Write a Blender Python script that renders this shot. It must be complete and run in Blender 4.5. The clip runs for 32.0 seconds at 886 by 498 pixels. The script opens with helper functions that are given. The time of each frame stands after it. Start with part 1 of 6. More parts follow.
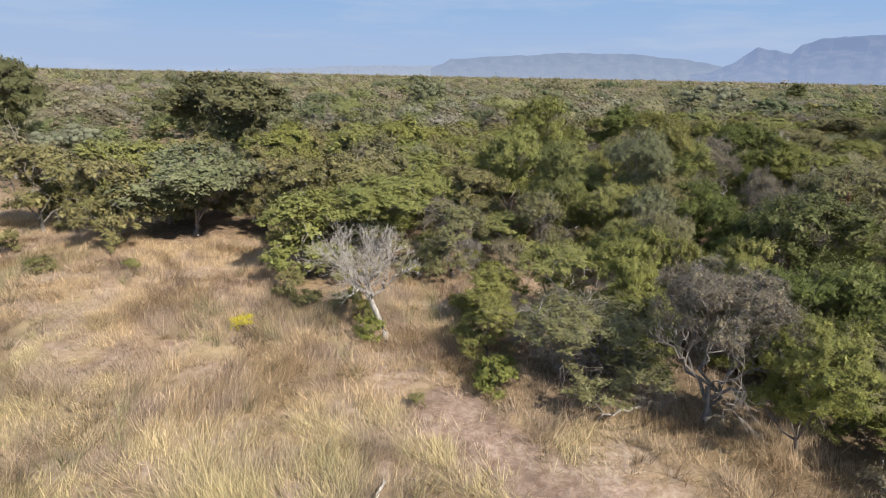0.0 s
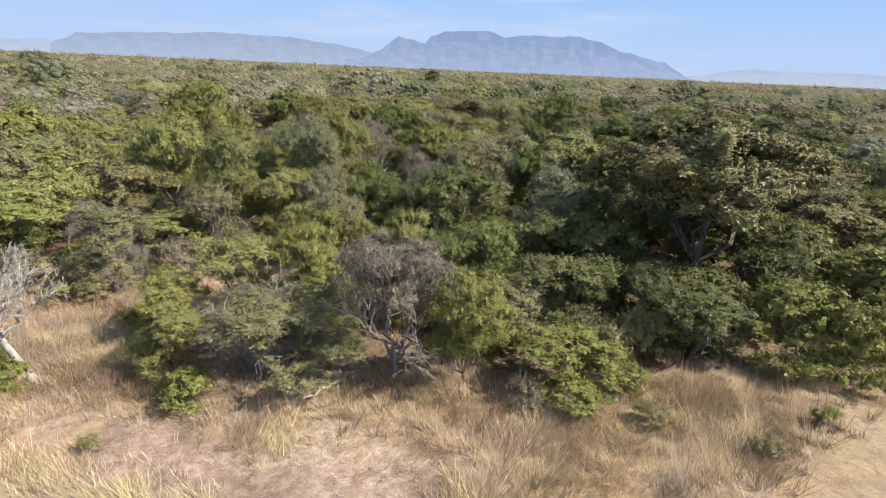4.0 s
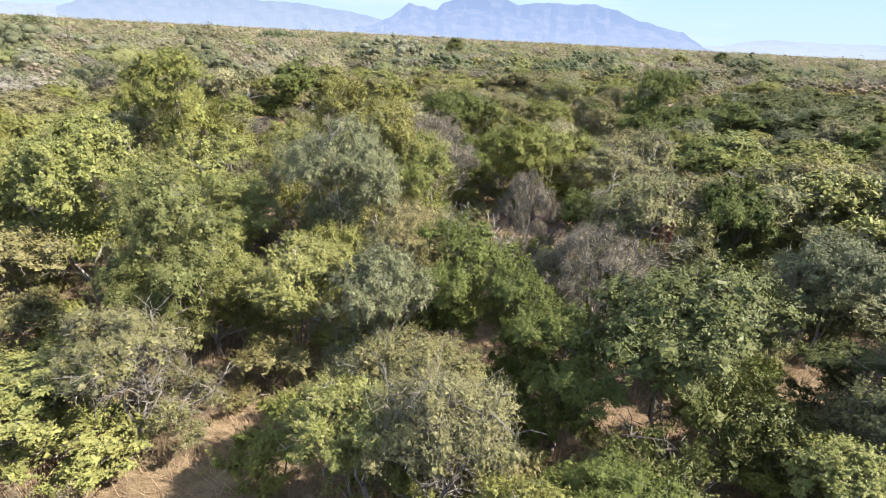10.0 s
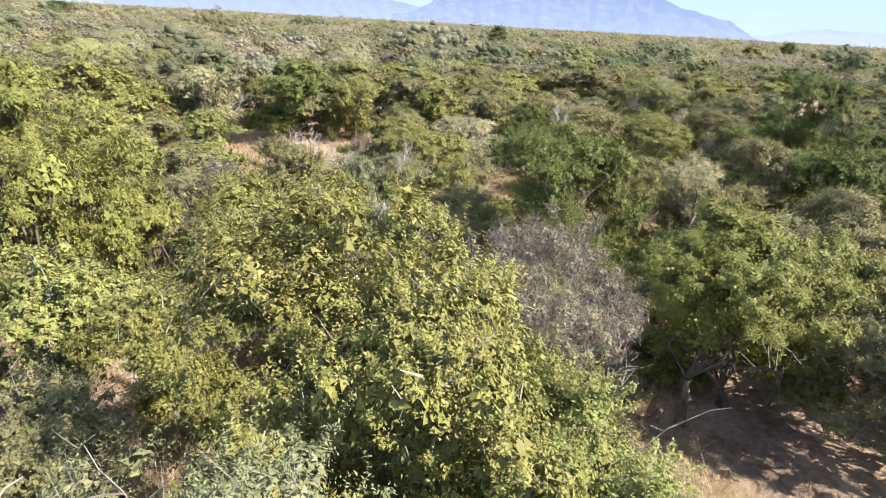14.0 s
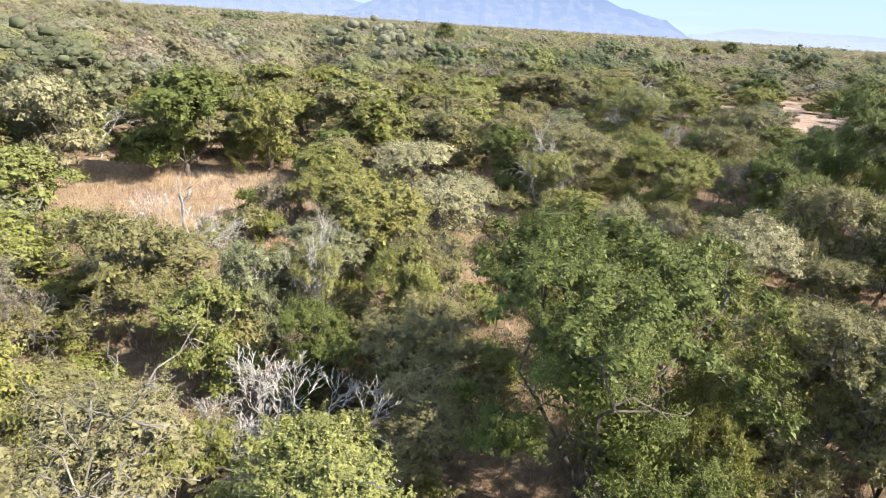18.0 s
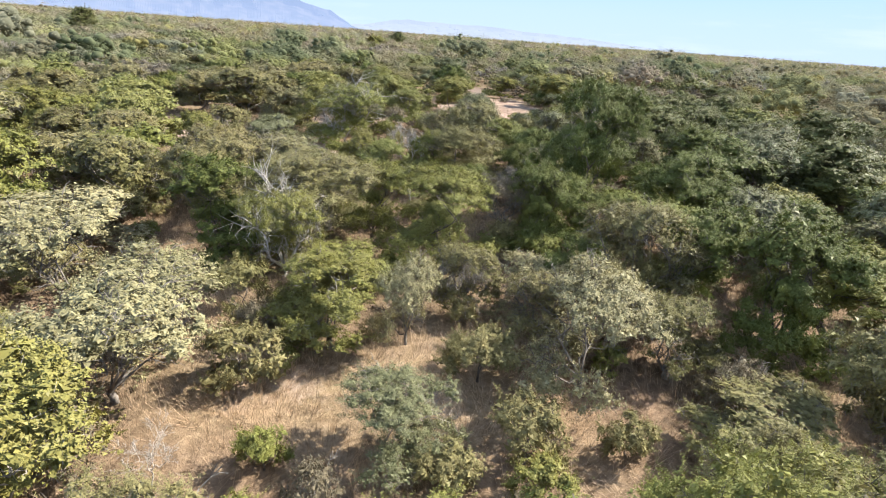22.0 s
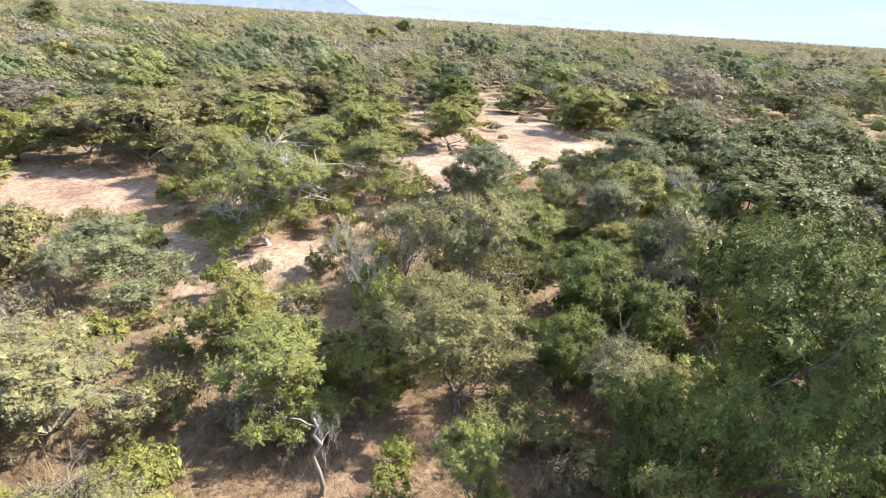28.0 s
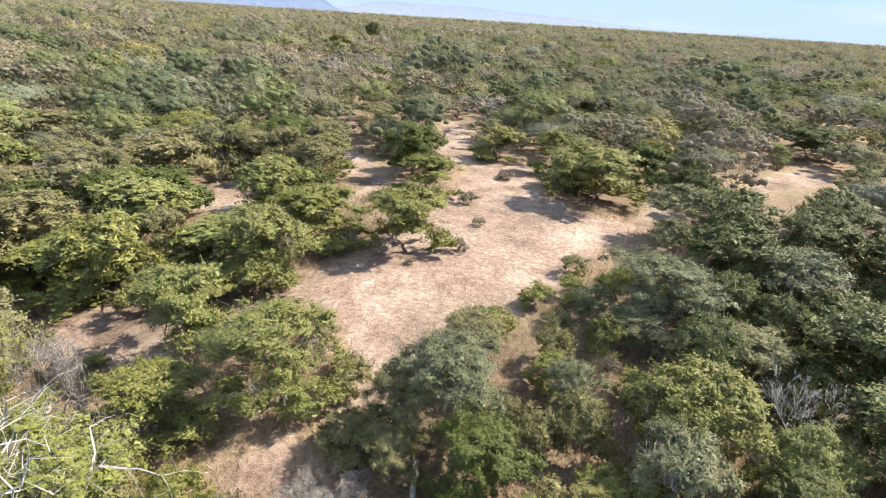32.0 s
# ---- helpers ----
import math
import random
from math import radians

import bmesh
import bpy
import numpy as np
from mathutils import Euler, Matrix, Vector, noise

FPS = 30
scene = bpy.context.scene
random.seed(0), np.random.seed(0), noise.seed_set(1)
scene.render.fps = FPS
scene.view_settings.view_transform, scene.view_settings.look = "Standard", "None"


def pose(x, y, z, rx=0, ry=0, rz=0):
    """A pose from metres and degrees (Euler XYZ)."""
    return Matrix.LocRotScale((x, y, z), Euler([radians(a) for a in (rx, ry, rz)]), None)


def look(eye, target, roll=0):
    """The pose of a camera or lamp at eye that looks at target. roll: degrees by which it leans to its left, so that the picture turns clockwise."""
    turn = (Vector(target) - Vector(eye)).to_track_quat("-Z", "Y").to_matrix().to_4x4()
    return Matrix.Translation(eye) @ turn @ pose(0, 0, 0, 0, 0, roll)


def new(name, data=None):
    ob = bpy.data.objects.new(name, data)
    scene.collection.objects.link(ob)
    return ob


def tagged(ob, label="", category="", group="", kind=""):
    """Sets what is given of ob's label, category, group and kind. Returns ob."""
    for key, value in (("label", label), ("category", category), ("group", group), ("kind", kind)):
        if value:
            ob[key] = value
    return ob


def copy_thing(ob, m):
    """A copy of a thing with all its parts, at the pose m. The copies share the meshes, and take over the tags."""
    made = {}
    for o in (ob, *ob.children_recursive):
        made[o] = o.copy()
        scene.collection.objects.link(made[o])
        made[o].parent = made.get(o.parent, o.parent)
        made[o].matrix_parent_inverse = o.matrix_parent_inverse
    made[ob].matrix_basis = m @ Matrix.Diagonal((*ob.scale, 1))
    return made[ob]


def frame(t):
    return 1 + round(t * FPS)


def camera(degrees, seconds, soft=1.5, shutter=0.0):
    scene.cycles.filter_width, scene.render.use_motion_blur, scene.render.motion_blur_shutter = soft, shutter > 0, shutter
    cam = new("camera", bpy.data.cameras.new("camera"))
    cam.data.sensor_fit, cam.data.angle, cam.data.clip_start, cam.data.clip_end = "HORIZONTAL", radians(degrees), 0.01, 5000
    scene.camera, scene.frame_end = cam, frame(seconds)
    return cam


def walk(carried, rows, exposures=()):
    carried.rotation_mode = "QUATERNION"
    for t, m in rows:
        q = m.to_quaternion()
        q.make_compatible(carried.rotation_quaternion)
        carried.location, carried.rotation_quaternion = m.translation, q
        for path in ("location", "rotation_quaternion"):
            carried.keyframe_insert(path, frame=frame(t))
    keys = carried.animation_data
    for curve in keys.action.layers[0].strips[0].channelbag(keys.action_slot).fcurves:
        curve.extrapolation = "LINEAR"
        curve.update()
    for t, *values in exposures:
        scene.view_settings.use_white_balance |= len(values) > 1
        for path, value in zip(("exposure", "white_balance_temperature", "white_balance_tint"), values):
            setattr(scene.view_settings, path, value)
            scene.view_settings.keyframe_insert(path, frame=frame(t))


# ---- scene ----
cam = camera(77.1, 32.0, soft=1.0)
METRES, EYE, TILT, LEAN, TURN = 90.0, 10.0, -17.2, -1.1, 0.0
ROWS = [
    (0.0, 0.0, 0.0, 0.0, 0.0, 0.0, -0.0),
    (0.5, 0.0007, -0.0018, -0.0003, -6.99, -0.3, 1.88),
    (1.0, 0.0002, -0.003, -0.0003, -14.2, -0.91, 3.76),
    (1.5, 0.0, -0.0036, -0.0005, -20.2, -1.63, 5.28),
    (2.0, 0.0006, -0.0038, -0.0, -24.85, -2.32, 6.41),
    (2.5, 0.0009, -0.0033, 0.0003, -29.57, -3.06, 7.43),
    (3.0, 0.0014, -0.0034, 0.0005, -31.35, -3.46, 7.76),
    (3.5, 0.0019, -0.0033, 0.0005, -31.61, -3.67, 7.73),
    (5.5, 0.0078, 0.0225, 0.0077, -31.46, -4.07, 7.51),
    (6.0, 0.0091, 0.0359, 0.0111, -31.4, -4.12, 7.48),
    (6.5, 0.0103, 0.0515, 0.0154, -31.32, -4.18, 7.46),
    (7.0, 0.0119, 0.0691, 0.0199, -31.2, -4.19, 7.33),
    (7.5, 0.0146, 0.0879, 0.0247, -31.09, -4.19, 7.32),
    (8.0, 0.0191, 0.1072, 0.0309, -31.0, -4.26, 7.28),
    (8.5, 0.0271, 0.1257, 0.0371, -30.98, -4.28, 7.25),
    (9.0, 0.0375, 0.1447, 0.0421, -30.9, -4.28, 7.16),
    (9.5, 0.0494, 0.1643, 0.0472, -30.79, -4.43, 7.12),
    (10.0, 0.0613, 0.1841, 0.0527, -30.7, -6.61, 7.04),
    (10.5, 0.0731, 0.2047, 0.0585, -30.08, -7.39, 6.87),
    (11.0, 0.0852, 0.2254, 0.0644, -27.01, -7.09, 6.15),
    (11.5, 0.0964, 0.2466, 0.07, -24.43, -6.87, 5.55),
    (12.0, 0.1067, 0.2677, 0.0759, -22.89, -6.74, 5.14),
    (12.5, 0.1162, 0.2883, 0.0819, -22.4, -6.75, 5.06),
    (13.0, 0.1249, 0.3086, 0.0876, -22.34, -6.74, 5.0),
    (13.5, 0.1331, 0.3276, 0.0939, -24.11, -6.94, 5.33),
    (14.0, 0.1414, 0.3453, 0.1, -27.3, -7.31, 5.97),
    (14.5, 0.1497, 0.3616, 0.1063, -30.16, -7.71, 6.66),
    (17.0, 0.1846, 0.4236, 0.1225, -32.59, -8.15, 6.9),
    (17.5, 0.1921, 0.4345, 0.126, -32.59, -8.16, 6.87),
    (18.0, 0.1995, 0.4456, 0.129, -32.56, -8.18, 6.81),
    (18.5, 0.207, 0.4572, 0.1316, -32.54, -8.18, 6.84),
    (19.0, 0.2141, 0.4687, 0.1343, -34.51, -8.47, 7.27),
    (19.5, 0.2208, 0.4801, 0.1372, -38.36, -9.02, 8.03),
    (20.0, 0.2276, 0.4905, 0.14, -45.57, -10.24, 9.43),
    (20.5, 0.2345, 0.5, 0.1425, -52.57, -11.63, 10.57),
    (21.0, 0.2414, 0.5086, 0.1449, -58.76, -13.01, 11.38),
    (21.5, 0.2492, 0.5158, 0.1471, -61.72, -13.81, 11.77),
    (22.0, 0.2579, 0.5216, 0.1487, -63.5, -14.35, 12.01),
    (22.5, 0.2679, 0.527, 0.1502, -64.42, -14.69, 12.09),
    (23.0, 0.2796, 0.5318, 0.1515, -64.87, -14.94, 12.18),
    (23.5, 0.2929, 0.5362, 0.1531, -65.09, -15.13, 12.28),
    (24.0, 0.3075, 0.5411, 0.1545, -65.2, -15.27, 12.35),
    (24.5, 0.3232, 0.5464, 0.1557, -65.31, -15.42, 12.42),
    (26.5, 0.396, 0.5748, 0.1661, -63.3, -15.36, 12.32),
    (27.0, 0.4155, 0.5823, 0.1725, -62.72, -15.36, 12.35),
    (27.5, 0.4355, 0.5891, 0.1797, -62.61, -15.39, 12.35),
    (28.0, 0.4563, 0.5958, 0.1857, -62.28, -15.4, 12.38),
    (28.5, 0.4766, 0.6024, 0.1917, -62.04, -15.41, 12.44),
    (29.0, 0.496, 0.6095, 0.1975, -62.87, -15.64, 12.56),
    (29.5, 0.5154, 0.6166, 0.2037, -63.98, -15.93, 12.64),
    (30.0, 0.5346, 0.6227, 0.21, -65.1, -16.24, 12.72),
    (30.5, 0.5537, 0.6283, 0.2162, -66.88, -16.71, 12.82),
    (31.0, 0.5712, 0.6337, 0.2222, -68.57, -17.15, 12.93),
    (31.5, 0.5895, 0.6392, 0.2275, -69.4, -17.4, 13.04),
    (32.0, 0.6075, 0.6454, 0.2314, -64.77, -16.36, 12.76),
]
walk(cam, [(t, pose(0, 0, EYE, TILT, LEAN, TURN) @ pose(METRES * x, METRES * y, METRES * z, 90 + pitch, roll, yaw)) for t, x, y, z, yaw, pitch, roll in ROWS],
     [(0.0, -0.24), (3.0, -0.02), (6.0, 0.34), (9.0, 0.52), (11.0, 0.68), (13.0, 0.68), (17.0, 0.63), (19.0, 0.66), (21.0, 0.56), (24.0, 0.75), (27.0, 0.85), (29.0, 0.82), (32.0, 0.5)])

# ---------------------------------------------------------------- light
SUN_AZ, SUN_EL = 134.0, 43.0          # clockwise from +y, degrees
world = bpy.data.worlds.new("sky_world")
scene.world = world
world.use_nodes = True
wn, wl = world.node_tree.nodes, world.node_tree.links
wn.clear()
w_out = wn.new("ShaderNodeOutputWorld")
w_bg = wn.new("ShaderNodeBackground")
w_sky = wn.new("ShaderNodeTexSky")
w_sky.sky_type = "NISHITA"
w_sky.sun_disc = False
w_sky.sun_elevation, w_sky.sun_rotation = radians(SUN_EL), radians(SUN_AZ)
w_sky.air_density, w_sky.dust_density, w_sky.ozone_density = 1.0, 0.15, 1.0
# thin high cloud, drawn out in streaks
w_geo = wn.new("ShaderNodeTexCoord")
w_map = wn.new("ShaderNodeMapping")
w_map.inputs["Scale"].default_value = (1.6, 1.6, 13.0)
w_map.inputs["Rotation"].default_value = (0.12, -0.1, 0.5)
w_noise = wn.new("ShaderNodeTexNoise")
w_noise.inputs["Scale"].default_value = 1.5
w_noise.inputs["Detail"].default_value = 6.0
w_noise.inputs["Roughness"].default_value = 0.6
w_ramp = wn.new("ShaderNodeValToRGB")
w_ramp.color_ramp.elements[0].position, w_ramp.color_ramp.elements[1].position = 0.5, 0.78
w_ramp.color_ramp.elements[0].color, w_ramp.color_ramp.elements[1].color = (0, 0, 0, 1), (0.7, 0.7, 0.7, 1)
w_mix = wn.new("ShaderNodeMixRGB")
w_mix.inputs[2].default_value = (13.2, 14.8, 17.8, 1)
w_tint = wn.new("ShaderNodeMixRGB")
w_tint.blend_type = "MULTIPLY"
w_tint.inputs[0].default_value = 1.0
w_tint.inputs[2].default_value = (0.38, 0.43, 0.52, 1)
# dry-season haze that thickens towards the horizon all round
w_sep = wn.new("ShaderNodeSeparateXYZ")
w_hz = wn.new("ShaderNodeValToRGB")
for e_, (p_, v_) in zip([w_hz.color_ramp.elements[0], w_hz.color_ramp.elements[1], w_hz.color_ramp.elements.new(0.08), w_hz.color_ramp.elements.new(0.16)],
                        [(0.0, 0.95), (0.22, 0.0), (0.05, 0.75), (0.11, 0.3)]):
    e_.position, e_.color = p_, (v_, v_, v_, 1)
w_lo = wn.new("ShaderNodeValToRGB")
for e_, (p_, v_) in zip([w_lo.color_ramp.elements[0], w_lo.color_ramp.elements[1], w_lo.color_ramp.elements.new(0.15)], [(0.0, 1.0), (0.32, 0.0), (0.16, 0.85)]):
    e_.position, e_.color = p_, (v_, v_, v_, 1)
w_low = wn.new("ShaderNodeMixRGB")
w_low.inputs[2].default_value = (6.8, 11.8, 19.6, 1)
w_haze = wn.new("ShaderNodeMixRGB")
w_haze.inputs[2].default_value = (9.7, 12.2, 17.2, 1)
wl.new(w_geo.outputs["Generated"], w_map.inputs[0])
wl.new(w_map.outputs[0], w_noise.inputs["Vector"])
wl.new(w_noise.outputs[0], w_ramp.inputs[0])
wl.new(w_sky.outputs[0], w_tint.inputs[1])
wl.new(w_geo.outputs["Generated"], w_sep.inputs[0])
wl.new(w_sep.outputs[2], w_hz.inputs[0])
wl.new(w_hz.outputs[0], w_haze.inputs[0])
wl.new(w_sep.outputs[2], w_lo.inputs[0])
wl.new(w_lo.outputs[0], w_low.inputs[0])
wl.new(w_tint.outputs[0], w_low.inputs[1])
wl.new(w_low.outputs[0], w_haze.inputs[1])
wl.new(w_ramp.outputs[0], w_mix.inputs[0])
wl.new(w_haze.outputs[0], w_mix.inputs[1])
wl.new(w_mix.outputs[0], w_bg.inputs[0])
wl.new(w_bg.outputs[0], w_out.inputs[0])
w_bg.inputs[1].default_value = 0.05
sun = new("sun", bpy.data.lights.new("sun", "SUN"))
sun.data.energy, sun.data.angle, sun.data.color = 8.6, radians(0.55), (1.0, 0.94, 0.83)
sa, se = radians(SUN_AZ), radians(SUN_EL)
sun.matrix_world = look((60 * math.sin(sa), 60 * math.cos(sa), 60 * math.tan(se)), (0, 0, 0))
tagged(sun, "clear winter sunlight", "sun", kind="structure")


# ---------------------------------------------------------------- materials
def base_material(name):
    m = bpy.data.materials.new(name)
    m.use_nodes = True
    n, l = m.node_tree.nodes, m.node_tree.links
    return m, n, l, n["Principled BSDF"], n["Material Output"]


def leaf_material(name, colour, other, gloss=0.5, through_light=0.12, tint_layer=False):
    """Leaves: two tones mixed leaf by leaf and tree by tree, with light coming through them."""
    m, n, l, p, out = base_material(name)
    geo = n.new("ShaderNodeNewGeometry")
    if tint_layer:
        a = n.new("ShaderNodeAttribute")
        a.attribute_name = "tint"
        src = a.outputs["Color"]
    else:
        info = n.new("ShaderNodeObjectInfo")
        mix = n.new("ShaderNodeMixRGB")
        mix.inputs[1].default_value, mix.inputs[2].default_value = (1.16 * colour[0], 1.15 * colour[1], 1.15 * colour[2], 1), (1.16 * other[0], 1.15 * other[1], 1.15 * other[2], 1)
        add = n.new("ShaderNodeMath")
        add.operation = "MULTIPLY_ADD"
        add.inputs[1].default_value = 0.3
        l.new(geo.outputs["Random Per Island"], add.inputs[0])
        sub = n.new("ShaderNodeMath")
        sub.operation = "MULTIPLY"
        sub.inputs[1].default_value = 0.6
        l.new(info.outputs["Random"], sub.inputs[0])
        tco = n.new("ShaderNodeTexCoord")
        blot = n.new("ShaderNodeTexNoise")
        blot.inputs["Scale"].default_value, blot.inputs["Detail"].default_value = 0.9, 2.0
        l.new(tco.outputs["Object"], blot.inputs["Vector"])
        sub2 = n.new("ShaderNodeMath")
        sub2.operation = "MULTIPLY_ADD"
        sub2.inputs[1].default_value = 1.2
        l.new(blot.outputs[0], sub2.inputs[0])
        l.new(sub.outputs[0], sub2.inputs[2])
        shift = n.new("ShaderNodeMath")
        shift.operation = "ADD"
        shift.inputs[1].default_value = -0.6
        l.new(sub2.outputs[0], shift.inputs[0])
        l.new(shift.outputs[0], add.inputs[2])
        l.new(add.outputs[0], mix.inputs[0])
        src = mix.outputs[0]
    hsv = n.new("ShaderNodeHueSaturation")
    val = n.new("ShaderNodeMapRange")
    spread = 0.1 if name == "leaf_woods" else 0.24
    val.inputs["To Min"].default_value, val.inputs["To Max"].default_value = 1 - spread, 1 + spread
    wn_ = n.new("ShaderNodeTexWhiteNoise")
    wn_.noise_dimensions = "1D"
    l.new(geo.outputs["Random Per Island"], wn_.inputs["W"])
    l.new(wn_.outputs["Value"], val.inputs["Value"])
    l.new(val.outputs[0], hsv.inputs["Value"])
    l.new(src, hsv.inputs["Color"])
    l.new(hsv.outputs[0], p.inputs["Base Color"])
    p.inputs["Roughness"].default_value = gloss
    p.inputs["Specular IOR Level"].default_value = 0.05 if tint_layer else 0.16
    tr = n.new("ShaderNodeBsdfTranslucent")
    l.new(hsv.outputs[0], tr.inputs[0])
    mx = n.new("ShaderNodeMixShader")
    mx.inputs[0].default_value = through_light
    l.new(p.outputs[0], mx.inputs[1])
    l.new(tr.outputs[0], mx.inputs[2])
    l.new(mx.outputs[0], out.inputs[0])
    return m


def bark_material(name, dark, light, scale=9.0):
    m, n, l, p, out = base_material(name)
    tc = n.new("ShaderNodeTexCoord")
    mp = n.new("ShaderNodeMapping")
    mp.inputs["Scale"].default_value = (1.0, 1.0, 0.25)
    no = n.new("ShaderNodeTexNoise")
    no.inputs["Scale"].default_value, no.inputs["Detail"].default_value = scale, 6.0
    cr = n.new("ShaderNodeValToRGB")
    cr.color_ramp.elements[0].position, cr.color_ramp.elements[1].position = 0.35, 0.68
    cr.color_ramp.elements[0].color, cr.color_ramp.elements[1].color = (*dark, 1), (*light, 1)
    bp = n.new("ShaderNodeBump")
    bp.inputs["Strength"].default_value, bp.inputs["Distance"].default_value = 0.6, 0.02
    l.new(tc.outputs["Object"], mp.inputs[0])
    l.new(mp.outputs[0], no.inputs["Vector"])
    l.new(no.outputs[0], cr.inputs[0])
    l.new(no.outputs[0], bp.inputs["Height"])
    l.new(cr.outputs[0], p.inputs["Base Color"])
    l.new(bp.outputs[0], p.inputs["Normal"])
    p.inputs["Roughness"].default_value = 0.9
    return m


LEAF = {
    "green": leaf_material("leaf_green", (0.157, 0.169, 0.042), (0.218, 0.202, 0.064)),
    "bright": leaf_material("leaf_bright", (0.178, 0.192, 0.056), (0.232, 0.222, 0.078)),
    "yellow": leaf_material("leaf_yellow", (0.165, 0.168, 0.046), (0.215, 0.19, 0.06)),
    "olive": leaf_material("leaf_olive", (0.162, 0.153, 0.06), (0.22, 0.187, 0.084)),
    "dark": leaf_material("leaf_dark", (0.094, 0.106, 0.035), (0.138, 0.138, 0.05)),
    "deep": leaf_material("leaf_deep", (0.092, 0.112, 0.028), (0.138, 0.15, 0.042)),
    "grey": leaf_material("leaf_grey", (0.138, 0.148, 0.074), (0.19, 0.186, 0.096)),
    "pale": leaf_material("leaf_pale", (0.185, 0.175, 0.085), (0.33, 0.295, 0.165), 0.5),
    "twiggreen": leaf_material("leaf_brownish", (0.158, 0.155, 0.066), (0.21, 0.186, 0.09)),
    "brown": leaf_material("leaf_dry", (0.2, 0.165, 0.105), (0.15, 0.128, 0.085)),
    "russet": leaf_material("leaf_russet", (0.19, 0.074, 0.051), (0.16, 0.108, 0.068)),
    "bigolive": leaf_material("leaf_big_olive", (0.128, 0.127, 0.05), (0.182, 0.16, 0.07)),
    "bigbrown": leaf_material("leaf_big_brown", (0.105, 0.113, 0.048), (0.15, 0.138, 0.068)),
    "flower": leaf_material("petal_yellow", (0.55, 0.42, 0.03), (0.4, 0.36, 0.04)),
    "woods": leaf_material("leaf_woods", None, None, 1.0, 0.25, tint_layer=True),
}
BARK = bark_material("bark_brown", (0.07, 0.055, 0.045), (0.2, 0.165, 0.14))
BARK_TWIG = bark_material("bark_brown_grey", (0.112, 0.097, 0.082), (0.26, 0.228, 0.198))
BARK_GREY = bark_material("bark_grey", (0.16, 0.135, 0.115), (0.36, 0.32, 0.28))
BARK_PALE = bark_material("bark_weathered", (0.2, 0.178, 0.16), (0.45, 0.405, 0.365))
BARK_WHITE = bark_material("bark_bleached", (0.28, 0.25, 0.22), (0.58, 0.53, 0.475))
# tints of the far woods, greyed to take in some air haze
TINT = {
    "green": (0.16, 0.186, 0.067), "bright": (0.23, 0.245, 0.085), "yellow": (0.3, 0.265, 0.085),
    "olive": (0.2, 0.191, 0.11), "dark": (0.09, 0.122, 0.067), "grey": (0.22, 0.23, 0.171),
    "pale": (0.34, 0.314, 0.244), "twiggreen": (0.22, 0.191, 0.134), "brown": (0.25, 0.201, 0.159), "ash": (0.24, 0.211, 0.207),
}


